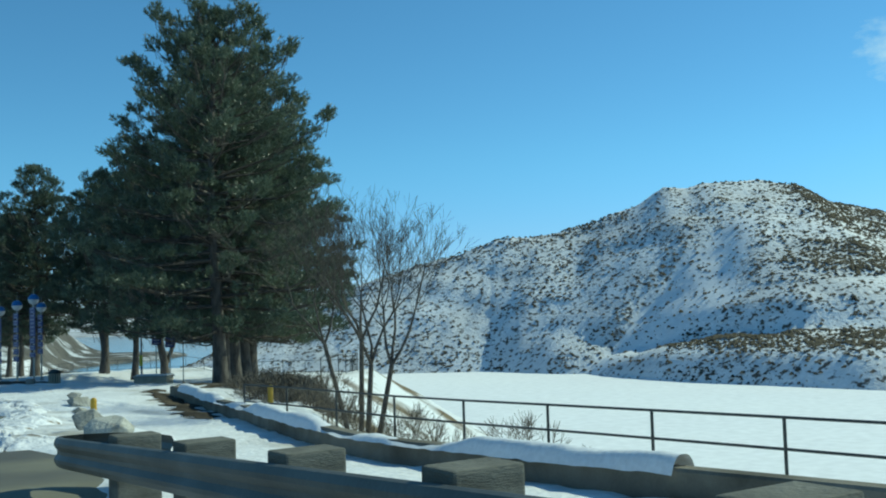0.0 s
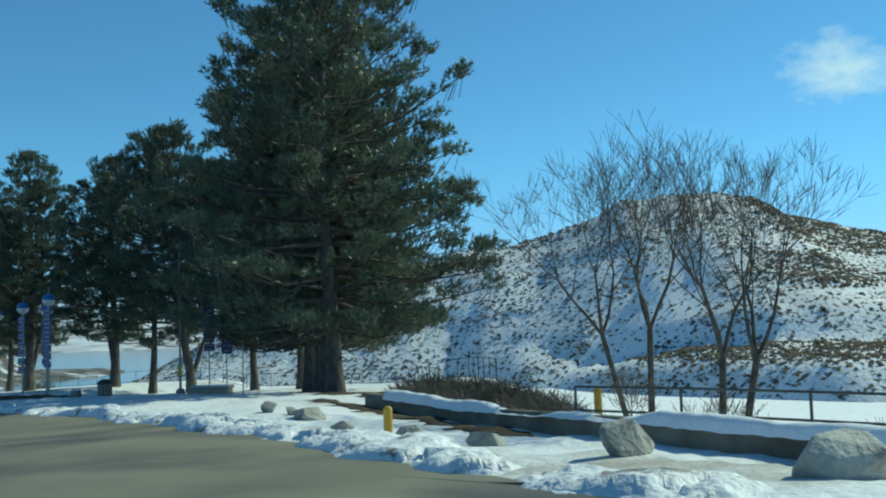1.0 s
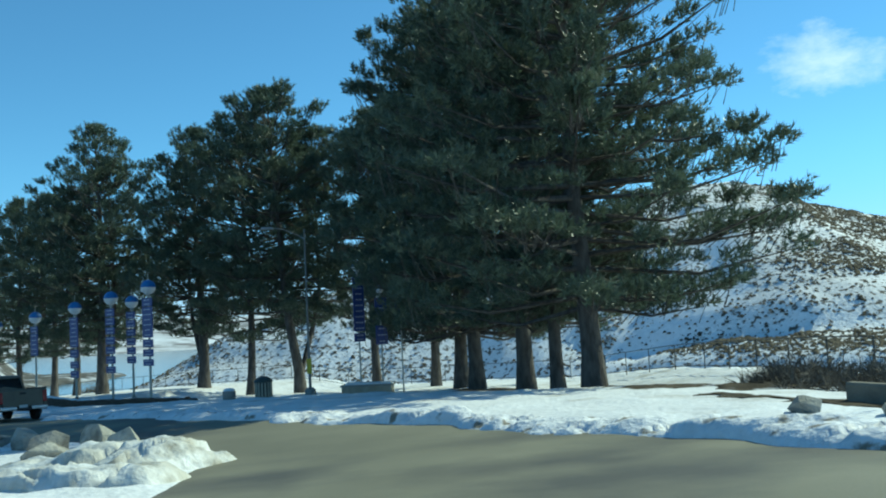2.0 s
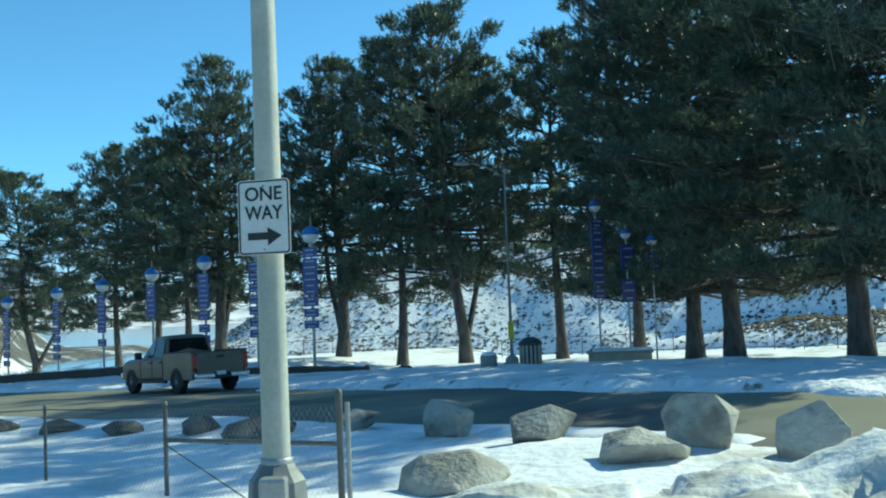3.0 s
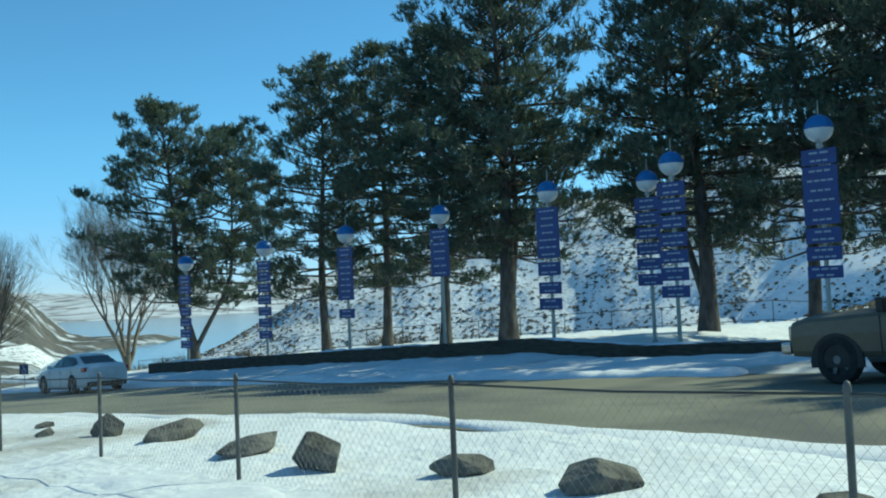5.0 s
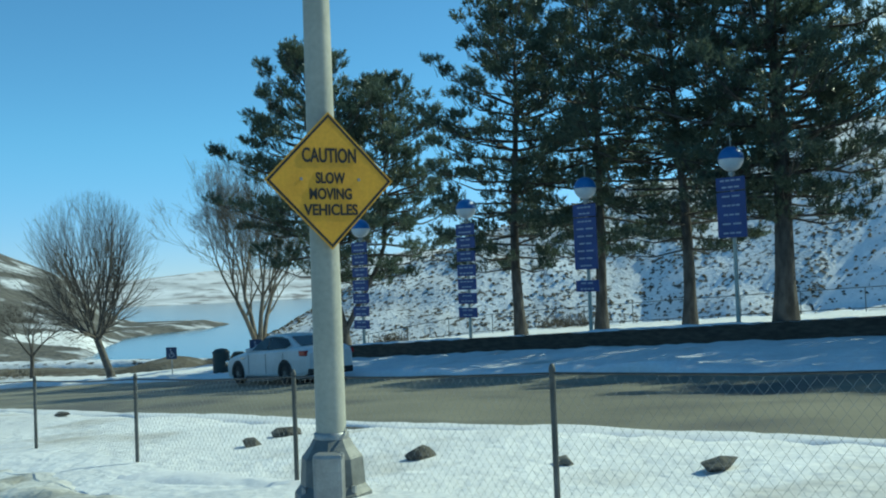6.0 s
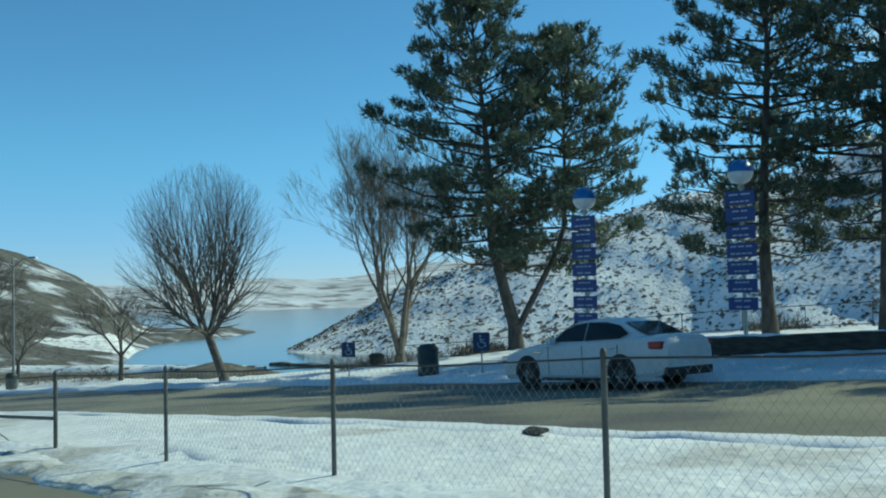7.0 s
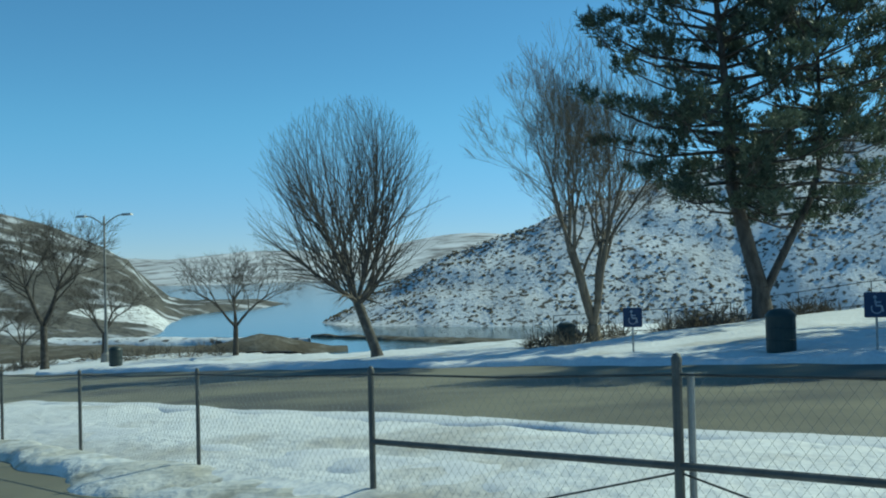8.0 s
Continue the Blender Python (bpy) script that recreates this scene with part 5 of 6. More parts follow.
o = guard_point(0, 0, -0.68)
guard = empty("guard_rail", Matrix.Translation(o))
W = [(0.00, 0.0), (0.035, -0.01), (0.06, -0.06), (0.06, -0.095), (0.025, -0.15), (0.025, -0.19), (0.06, -0.24), (0.06, -0.275), (0.035, -0.325), (0.0, -0.34)]
G_LINE = [(-0.6, -0.55), (-1.5, -0.62), (-2.1, -0.45), (-2.45, -0.1), (-2.3, 0.18), (-1.8, 0.25), (24.0, 0.25)]
bm = bmesh.new()
pts = resample(G_LINE, 260)
tang = np.gradient(pts, axis=0)
tang /= np.linalg.norm(tang, axis=1, keepdims=True)
rings = []
for (s, q), (ts, tq) in zip(pts, tang):
    ring = [guard_point(s - tq * a, q + ts * a, b) for a, b in W] + [guard_point(s - tq * (a - 0.006), q + ts * (a - 0.006), b) for a, b in W[::-1]]
    rings.append([bm.verts.new(p - o) for p in ring])
for a, b in zip(rings, rings[1:]):
    for i in range(len(a)):
        j = (i + 1) % len(a)
        bm.faces.new((a[i], a[j], b[j], b[i]))
part("beam", bm, GUARD_STEEL, guard, "weathered grey steel beam")
for k in range(12):
    p = guard_point(1.93 * k, -0.02, -0.48)
    bm = bmesh.new()
    box(bm, p - o, (0.44, 0.30, 1.10), math.atan2(G_OUT.y, G_OUT.x), 0.02)
    part("post", bm, GREY_TIMBER, guard, "weathered square timber post")
tagged(guard, "weathered steel guard rail on grey timber posts", "guard rail")


def bollard(x, y, h, label):
    b = empty("bollard", Matrix.Translation((x, y, paved_at(x, y) - 0.05)))
    bm = bmesh.new()
    lathe(bm, [(0.085, 0.0), (0.085, h - 0.04), (0.07, h), (0.035, h + 0.025), (0, h + 0.03)], 16)
    part("post", bm, YELLOW_PAINT, b, smooth=False)
    bm = bmesh.new()
    lathe(bm, [(0.0, 0.0), (0.2, 0.0), (0.18, 0.10), (0.087, 0.13)], 14)
    part("footing", bm, CONCRETE, b)
    return tagged(b, label, "bollard", "yellow bollards")


bollard(11.54, 7.22, 0.72, "short chipped yellow steel bollard in snow")
bollard(15.78, 9.94, 0.98, "tall yellow steel bollard at the railing's end")


# ---- boulders ----
def boulder_mesh(seed, count, mat):
    """An angular block: the hull of a few knobs, its edges worn."""
    rng = np.random.default_rng(seed)
    bm = bmesh.new()
    for _ in range(count):
        p = Vector(rng.normal(0, 1, 3))
        p /= (abs(p.x) ** 3 + abs(p.y) ** 3 + abs(p.z) ** 3) ** (1 / 3)
        bm.verts.new(Vector((p.x * 0.5, p.y * 0.5, p.z * 0.46)) * rng.uniform(0.86, 1.06))
    bmesh.ops.convex_hull(bm, input=bm.verts)
    bmesh.ops.dissolve_limit(bm, angle_limit=radians(14), verts=bm.verts, edges=bm.edges)
    bmesh.ops.bevel(bm, geom=list(bm.edges), offset=0.022, segments=2, affect="EDGES", profile=0.55)
    bmesh.ops.triangulate(bm, faces=bm.faces)
    off = Vector(rng.uniform(0, 50, 3))
    for v in bm.verts:
        v.co *= 1 + 0.05 * noise.noise(v.co * 3.0 + off)
    me = bpy.data.meshes.new("boulder")
    bm.to_mesh(me)
    bm.free()
    me.materials.append(mat)
    return me


ROCK_KINDS = ((1, 14), (2, 26), (3, 18), (4, 24), (5, 34), (6, 16))
# the same shapes in the backlit and the sunlit colour
ROCKS = [boulder_mesh(s, n, ROCK) for s, n in ROCK_KINDS]
PALE_ROCKS = [boulder_mesh(s, n, PALE_ROCK) for s, n in ROCK_KINDS]


def boulder(k, x, y, w, h, turn=0.0, label="angular grey boulder half buried in snow", deep=0.72, tilt=0.0, pale=0):
    ob = new("boulder", (PALE_ROCKS if pale else ROCKS)[k % 6])
    z = ground_at(x, y)
    ob.matrix_basis = Matrix.LocRotScale((x, y, z + h * 0.24), Euler((tilt, tilt * 0.5, turn)), (w * 1.0, w * deep, h * 1.3))
    return tagged(ob, label, "boulder", "roadside boulders")


BOULDERS = [
    (-6.93, 20.94, 0.8, 0.6, 1), (-5.74, 19.40, 1.0, 0.55, 1), (-4.18, 17.79, 0.85, 0.65, 1), (-3.34, 16.80, 0.72, 0.6, 1), (-4.90, 17.22, 1.05, 0.42, 1), (-6.80, 16.75, 1.1, 0.42, 1),
    (-8.33, 22.55, 0.95, 0.36, 1), (-9.97, 22.95, 1.2, 0.42, 0), (-11.30, 24.56, 1, 0.38, 0), (-12.98, 25.57, 0.85, 0.28, 0), (-14.56, 26.58, 0.9, 0.33, 0), (-16.15, 27.45, 0.85, 0.28, 0),
    (-19.43, 28.76, 0.74, 0.56, 1), (-17.73, 27.92, 0.92, 0.48, 0), (-20.64, 29.42, 0.8, 0.46, 1), (-21.95, 30.79, 0.75, 0.25, 0), (-23.33, 32.21, 0.7, 0.3, 0), (-24.32, 33.32, 0.6, 0.2, 0),
    (-30.41, 39.24, 0.45, 0.13, 0), (-29.07, 38.09, 0.52, 0.34, 0), (-27.92, 37.03, 0.85, 0.24, 0), (-26.60, 35.45, 0.9, 0.22, 0), (-25.71, 34.23, 0.66, 0.44, 0), (12.04, 5.48, 0.58, 0.36, 1),
    (13.24, 3.40, 0.66, 0.32, 1), (14.71, -0.16, 0.82, 0.52, 1), (16.2, -2.75, 0.95, 0.5, 1), (9.58, 10.76, 0.8, 0.34, 1), (10.55, 8.49, 0.5, 0.2, 1), (8.21, 13.29, 0.7, 0.34, 1),
    (9.00, 12.00, 0.5, 0.2, 1), (-35.60, 45.60, 0.42, 0.14, 0), (-33.70, 42.60, 0.34, 0.14, 0), (-31.23, 41.20, 0.36, 0.11, 0), (-32.40, 41.87, 0.26, 0.09, 0), (-41.37, 52.25, 0.36, 0.09, 0),
    (-35.88, 44.96, 0.28, 0.13, 0), (0.88, 40.85, 0.9, 0.38, 0), (1.87, 39.06, 0.8, 0.42, 0), (-8.95, 44.24, 0.6, 0.22, 0),
]
rr = random.Random(8)
for x, y, w, h, pale in BOULDERS:
    text = "frosted boulder, coloured pale as sunlit, half buried in snow" if pale else ("low dark stone showing through the snow" if h < 0.2 else "angular grey boulder, coloured dark as backlit, half buried in snow")
    boulder(rr.randint(0, 5), x, y, w, h, rr.uniform(0, 6.28), text, rr.uniform(0.6, 0.9), rr.uniform(-0.25, 0.25), pale)



# ---- park furniture ----
bin_ob = empty("litter_bin", Matrix.Translation((-4.68, 38.64, ground_at(-4.68, 38.64) - 0.03)))
bm = bmesh.new()
lathe(bm, [(0, 0), (0.30, 0), (0.30, 0.62), (0, 0.62)], 18)
part("liner", bm, BIN_GREEN, bin_ob, "dark inner drum")
for k in range(16):
    a = 2 * math.pi * k / 16
    bm = bmesh.new()
    box(bm, (0.335 * math.cos(a), 0.335 * math.sin(a), 0.31), (0.03, 0.075, 0.60), a)
    part("slat", bm, TAN_SLAT, bin_ob)
bm = bmesh.new()
lathe(bm, [(0.37, 0.60), (0.38, 0.66), (0.33, 0.72), (0.22, 0.80), (0.12, 0.84), (0, 0.85)], 20)
part("lid", bm, BIN_GREEN, bin_ob, "domed dark lid", smooth=True)
tagged(bin_ob, "tan slatted litter bin with dark domed lid", "bin")

drum = empty("concrete_bollard", Matrix.Translation((-5.99, 38.28, ground_at(-5.99, 38.28) - 0.04)))
bm = bmesh.new()
lathe(bm, [(0, 0), (0.25, 0), (0.26, 0.05), (0.26, 0.38), (0.23, 0.43), (0, 0.43)], 18)
part("body", bm, CONCRETE, drum)
bm = bmesh.new()
lathe(bm, [(0.24, 0.42), (0.22, 0.48), (0.12, 0.52), (0, 0.53)], 18)
part("snow_cap", bm, CAP_SNOW, drum, "rounded cap of snow", smooth=True)
tagged(drum, "squat round concrete post capped with snow", "bollard")

planter = empty("stone_planter", Matrix.Translation((-1.00, 44.92, ground_at(-1.00, 44.92) - 0.05)) @ Matrix.Rotation(radians(-6), 4, "Z"))
bm = bmesh.new()
box(bm, (0, 0, 0.33), (2.3, 1.0, 0.66), 0, 0.03)
part("body", bm, TAN_SLAT, planter)
bm = bmesh.new()
box(bm, (0, 0, 0.69), (2.42, 1.12, 0.09), 0, 0.02)
part("rim", bm, CONCRETE, planter)
bm = bmesh.new()
box(bm, (0.1, 0, 0.765), (2.2, 0.95, 0.09), 0, 0.04)
part("snow_cap", bm, CAP_SNOW, planter, "flat cap of snow")
tagged(planter, "long tan stone planter box topped with snow", "planter")


def lamp_post(x, y, top, arms, reach, tag, label, r=0.07):
    z = ground_at(x, y) - 0.05
    lamp = empty("street_lamp", Matrix.Translation((x, y, z)))
    H = top - z
    bm = bmesh.new()
    lathe(bm, [(r * 1.5, 0), (r * 1.4, 0.8), (r, H * 0.5), (r * 0.75, H), (0, H)], 12)
    part("pole", bm, LAMP_GREY, lamp, smooth=True)
    bm = bmesh.new()
    lathe(bm, [(0, 0), (0.34, 0), (0.28, 0.5), (0.16, 0.62), (0, 0.62)], 12)
    part("base", bm, CONCRETE, lamp)
    for dx, dy in arms:
        bm = bmesh.new()
        last = Vector((0, 0, H - 0.55))
        for k in range(1, 7):
            t = k / 6
            p = Vector((dx * reach * t, dy * reach * t, H - 0.55 + 0.6 * math.sin(t * math.pi / 2)))
            tube(bm, last, p, 0.035, n=6)
            last = p
        part("arm", bm, LAMP_GREY, lamp)
        bm = bmesh.new()
        box(bm, last + Vector((dx * 0.3, dy * 0.3, 0.0)), (0.75, 0.26, 0.13), math.atan2(dy, dx), 0.04, 0.75)
        part("lamp_head", bm, GALV, lamp, "grey cobra lamp head")
    if tag:
        bm = bmesh.new()
        box(bm, (0.0, -r * 1.6, 1.75), (0.26, 0.02, 0.8), 0, 0.006)
        part("marker", bm, YELLOW_TAG, lamp, "yellow marker plate")
    return tagged(lamp, label, "street lamp")


lamp_post(-4.68, 52.31, 5.1, [(-0.95, -0.3)], 1.7, True, "slim grey street lamp with one arm and yellow marker", 0.055)
lamp_post(-74.27, 106.08, -0.1, [(-0.96, 0.28), (0.96, -0.28)], 1.3, False, "slim pale street lamp with two arms")


def post_sign(x, y, z_mid, w, h, face, access, label):
    z = ground_at(x, y) - 0.05
    ob = empty("parking_sign", facing(x, y, z, *face))
    H = z_mid - z
    bm = bmesh.new()
    tube(bm, (0, -0.05, -0.03), (0, H + h / 2, -0.03), 0.025, n=6)
    part("post", bm, GALV, ob)
    bm = bmesh.new()
    plate(bm, [(px, py + H) for px, py in rounded(w, h, 0.03)], 0.006)
    part("sign_plate", bm, ACCESS_BLUE, ob, "dark blue plate")
    if access:
        bm = bmesh.new()
        k = h / 0.5
        tube(bm, (-0.03 * k, H + 0.15 * k, 0.006), (-0.03 * k, H + 0.15 * k, 0.010), 0.035 * k, n=10)
        for a, b in (((-0.03, 0.10), (-0.01, -0.02)), ((-0.01, -0.02), (0.09, -0.02)), ((0.09, -0.02), (0.12, -0.14)), ((-0.02, 0.05), (0.08, 0.05))):
            tube(bm, (a[0] * k, H + a[1] * k, 0.008), (b[0] * k, H + b[1] * k, 0.008), 0.018 * k, n=6)
        for q in range(10):
            a0, a1 = radians(150 + 24 * q), radians(150 + 24 * (q + 1))
            tube(bm, (0.10 * k * math.cos(a0), H + (-0.07 + 0.10 * math.sin(a0)) * k, 0.008), (0.10 * k * math.cos(a1), H + (-0.07 + 0.10 * math.sin(a1)) * k, 0.008), 0.013 * k, n=5)
        part("wheelchair_symbol", bm, LETTER_WHITE, ob, "white wheelchair symbol")
    return tagged(ob, label, "parking sign")


post_sign(-42.59, 72.86, -4.52, 0.52, 0.56, (-0.1, -1.0), True, "blue accessible-parking sign on a thin post")
post_sign(-47.44, 77.28, -4.93, 0.50, 0.52, (-0.1, -1.0), True, "blue accessible-parking sign on a thin post")


def barrel(x, y, r, h, label):
    ob = empty("litter_barrel", Matrix.Translation((x, y, ground_at(x, y) - 0.03)))
    bm = bmesh.new()
    lathe(bm, [(0, 0), (r * 0.95, 0), (r, 0.04), (r, h * 0.33), (r * 1.03, h * 0.35), (r, h * 0.37), (r, h * 0.66), (r * 1.03, h * 0.68), (r, h * 0.7), (r, h)], 20)
    part("drum", bm, BIN_GREEN, ob)
    bm = bmesh.new()
    lathe(bm, [(r * 1.05, h - 0.03), (r * 1.05, h + 0.02), (r * 0.7, h + 0.14), (0, h + 0.18)], 20)
    part("lid", bm, BIN_GREEN, ob, smooth=True)
    return tagged(ob, label, "bin", "litter barrels")


barrel(-44.35, 74.13, 0.34, 0.85, "dark green litter barrel with rounded lid")
barrel(-48.64, 93.36, 0.40, 0.80, "dark litter barrel beside a bare tree")
barrel(-70.58, 98.56, 0.32, 0.80, "dark green litter barrel by the lamp post")



# ---- low shore below the lawn ----
def shore(line, widths, height, berms, mat, label, seed):
    """A low strip of land standing out of the lake, with rounded earth berms (x, y, reach, height) on it."""
    n, m = 110, 25
    c = resample(line, n)
    tang = np.gradient(c, axis=0)
    tang /= np.linalg.norm(tang, axis=1, keepdims=True)
    nor = np.stack([tang[:, 1], -tang[:, 0]], 1)
    half = np.interp(np.linspace(0, 1, n), np.linspace(0, 1, len(widths)), widths)
    half = half * (1 + 0.10 * np.sin(np.arange(n) * 0.37 + seed) + 0.06 * np.sin(np.arange(n) * 0.9))
    s = np.linspace(-1, 1, m)
    p = c[:, None] + nor[:, None] * (s[None, :, None] * half[:, None, None])
    x, y = p[..., 0], p[..., 1]
    z = LAKE - 0.8 + (0.8 + height) * (1 - np.abs(s) ** 4)[None] + 0.22 * lumps(x, y, 0.45, seed) + 0.12 * lumps(x, y, 1.3, seed + 1)
    for bx, by, reach, h in berms:
        z = z + h * np.clip(1 - np.hypot(x - bx, (y - by) * 0.8) / reach, 0, 1) ** 0.85
    i = np.arange(n * m).reshape(n, m)
    f = np.stack([i[:-1, :-1], i[:-1, 1:], i[1:, 1:], i[1:, :-1]], -1).reshape(-1, 4)
    return tagged(from_arrays("shore", np.stack([x, y, z], -1).reshape(-1, 3), f, mat, smooth=True), label, "shore", kind="structure")


shore([(-260, 272), (-190, 266), (-140, 258), (-106, 253), (-88, 258)], (30, 30, 28, 20, 3), 0.8, ((-104.5, 252, 13, 3.2),), SHORE_EARTH, "low brown scrubby shore with a bare earth berm", 0.4)
shore([(-270, 302), (-190, 295), (-140, 287), (-112, 280), (-100, 277)], (9, 10, 9, 6, 1), 1.3, (), SHORE_SNOW, "strip of broken snow and dark stones along the shore", 1.7)
shore([(-104, 299), (-92, 292), (-72, 278), (-46, 262), (-20, 250)], (1.0, 3, 6, 10, 14), 0.7, (), SHORE_EARTH, "thin brown spit running out from the hill", 3.1)


# ---- scrub and brush ----
def brush(name, seed, spots, size, count, mat, label):
    rng = np.random.default_rng(seed)
    tips, ways = [], []
    for x, y, r, h in spots:
        n = int(count * r * r)
        a, q = rng.uniform(0, 2 * np.pi, n), np.sqrt(rng.uniform(0, 1, n))
        px, py = x + r * q * np.cos(a), y + r * q * np.sin(a)
        pz = land(px, py) + h * (1 - q ** 2) * rng.uniform(0, 1, n) - 0.05
        tips.append(np.stack([px, py, pz], 1))
        ways.append(np.stack([0.4 * np.cos(a), 0.4 * np.sin(a), 0 * a + 1], 1))
    tips, ways = np.concatenate(tips), np.concatenate(ways)
    v, f = needle_mesh(rng, tips, ways, 5, size, 0.012 * size / 0.35)
    return tagged(from_arrays(name, v, f, mat), label, "brush", kind="stuff")


r5 = np.random.default_rng(14)
brush("dry_brush", 1, [(10.9 + 5.0 * k / 33 + r5.uniform(-0.4, 1.5), 24.5 - 9.6 * k / 33 + r5.uniform(-0.3, 1.5), r5.uniform(0.7, 1.3), r5.uniform(0.35, 0.8)) for k in range(34)], 0.42, 80, SHRUB, "dry grey-brown brush along the bank")
brush("dry_brush", 4, [(x + r5.uniform(-0.4, 0.4), y + r5.uniform(-0.4, 0.4), 0.55, 0.6) for x, y in ((17.7, 14.5), (18.7, 10.6), (18.9, 12.4), (20.6, 6.4), (22.4, 3.6))], 0.5, 90, SHRUB, "dark dry sprouts round the tree feet")
brush("dry_brush", 2, [(-66 + r5.uniform(-26, 16), 112 + r5.uniform(-8, 14), r5.uniform(1.2, 2.8), r5.uniform(0.3, 0.7)) for _ in range(30)], 0.6, 22, SHRUB, "dry brush along the lake bank")
brush("dry_brush", 3, [(-30 + r5.uniform(-20, 26), 94 + r5.uniform(-6, 4) - 0.0, r5.uniform(1.0, 2.0), r5.uniform(0.4, 0.9)) for _ in range(20)], 0.7, 40, SHRUB, "dry brush behind the park fence")

# sagebrush dots on the hillside
rng = np.random.default_rng(77)
n = 120000
sx, sy = rng.uniform(-125, 230, n), rng.uniform(195, 392, n)
sx[:40000], sy[:40000] = rng.uniform(40, 200, 40000), rng.uniform(200, 392, 40000)
dense = np.arange(n) < 40000
sz = hill(sx, sy)
_, w = gully(sx, sy)
clear = (w > 0.0) & (w < 0.9) & (sy > 290) & (sy < 345)
clump = lumps(sx, sy, 0.06, 0.5) + 0.7 * lumps(sx, sy, 0.17, 1.5)
brown = scrub(sx, sy, sz)
cut = (np.exp(-((sz + 4.6) / 0.9) ** 4) * (sx > 90) + np.exp(-((sz - 6.4) / 0.8) ** 4) * (sx > 108)) > 0.3
chance = np.where(dense, 0, np.clip(0.23 + 0.36 * clump, 0.08, 0.70)) + 0.75 * brown ** 1.5
keep = (sz > LAKE + 0.6) & (rng.uniform(size=n) < np.where(clear, 0.09, chance)) & ~cut
sx, sy, sz, brown = sx[keep], sy[keep], sz[keep], brown[keep]
n = len(sx)
R1 = 0.24 + 0.62 * rng.uniform(0, 1, n) ** 1.8
octa = np.array([(1, 0, 0), (0.3, 0.95, 0), (-0.8, 0.6, 0), (-0.8, -0.6, 0), (0.3, -0.95, 0), (0, 0, 1), (0.5, 0.1, 0.75), (-0.4, 0.3, 0.8)], float)
vv = octa[None] * R1[:, None, None] * rng.uniform(0.6, 1.4, (n, 8, 1))
vv[..., 2] *= 0.75
vv += np.stack([sx, sy, sz - 0.1], 1)[:, None]
fan = np.array([(0, 1, 6), (1, 7, 6), (1, 2, 7), (2, 3, 7), (3, 5, 7), (3, 4, 5), (4, 0, 5), (0, 6, 5), (6, 7, 5)])
ff = (fan[None] + 8 * np.arange(n)[:, None, None]).reshape(-1, 3)
tagged(from_arrays("sagebrush", vv.reshape(-1, 3), ff, SAGE), "dark sagebrush dotting the snowy hillside", "brush", kind="stuff")


# ---- vehicles ----
def loft(bm, stations):
    """Joins rings of points: each station a list of (x, y, z), mirrored in y into a closed half-shell."""
    rings = []
    for pts in stations:
        full = list(pts) + [(x, -y, z) for x, y, z in pts[::-1] if abs(y) > 1e-6]
        rings.append([bm.verts.new(p) for p in full])
    for a, b in zip(rings, rings[1:]):
        n = len(a)
        for i in range(n):
            j = (i + 1) % n
            bm.faces.new((a[i], a[j], b[j], b[i]))
    bm.faces.new(rings[0][::-1])
    bm.faces.new(rings[-1])


def body_ring(x, w, zb, zs, zt, crown=0.03, tuck=0.06):
    """Half ring: sill, side, shoulder, top."""
    return [(x, 0.0, zb), (x, w - tuck, zb), (x, w - 0.015, zb + 0.10), (x, w, zb + 0.6 * (zs - zb)), (x, w - 0.015, zs - 0.04), (x, w - 0.06, zs + 0.3 * (zt - zs)), (x, w * 0.80, zt - 0.005), (x, w * 0.4, zt + crown * 0.8), (x, 0.0, zt + crown)]


def panel(bm, pts, thick=0.012):
    """A thin plate through points in space, thickened along its own normal."""
    P = [Vector(p) for p in pts]
    n = (P[1] - P[0]).cross(P[2] - P[0]).normalized()
    a = [bm.verts.new(p) for p in P]
    b = [bm.verts.new(p + n * thick) for p in P]
    bm.faces.new(a[::-1])
    bm.faces.new(b)
    for i in range(len(P)):
        j = (i + 1) % len(P)
        bm.faces.new((a[i], a[j], b[j], b[i]))


def wheel(parent, x, y, r, w, rim_mat):
    s = 1 if y > 0 else -1
    hub = empty("wheel", Matrix.Translation((x, y, r)) @ Matrix.Rotation(radians(-90 * s), 4, "X"))
    hub.parent = parent
    bm = bmesh.new()
    lathe(bm, [(r * 0.62, -w / 2), (r * 0.93, -w / 2), (r, -w / 2 + 0.03), (r, w / 2 - 0.03), (r * 0.93, w / 2), (r * 0.64, w / 2 + 0.005), (r * 0.62, w / 2 - 0.02), (r * 0.62, -w / 2)], 28)
    part("tyre", bm, BLACK_RUBBER, hub, smooth=False)
    bm = bmesh.new()
    lathe(bm, [(r * 0.63, w / 2 - 0.01), (r * 0.60, w / 2 - 0.02), (r * 0.56, w / 2 - 0.07), (0.0, w / 2 - 0.07)], 24)
    part("rim", bm, DARK_TRIM, hub)
    for k in range(5):
        a = 2 * math.pi * k / 5
        bm = bmesh.new()
        box(bm, (r * 0.34 * math.cos(a), r * 0.34 * math.sin(a), w / 2 - 0.035), (r * 0.52, 0.075, 0.03), a, 0.01)
        part("spoke", bm, rim_mat, hub)
    bm = bmesh.new()
    tube(bm, (0, 0, w / 2 - 0.06), (0, 0, w / 2 - 0.01), 0.07, n=12)
    part("hub_cap", bm, rim_mat, hub)
    return hub


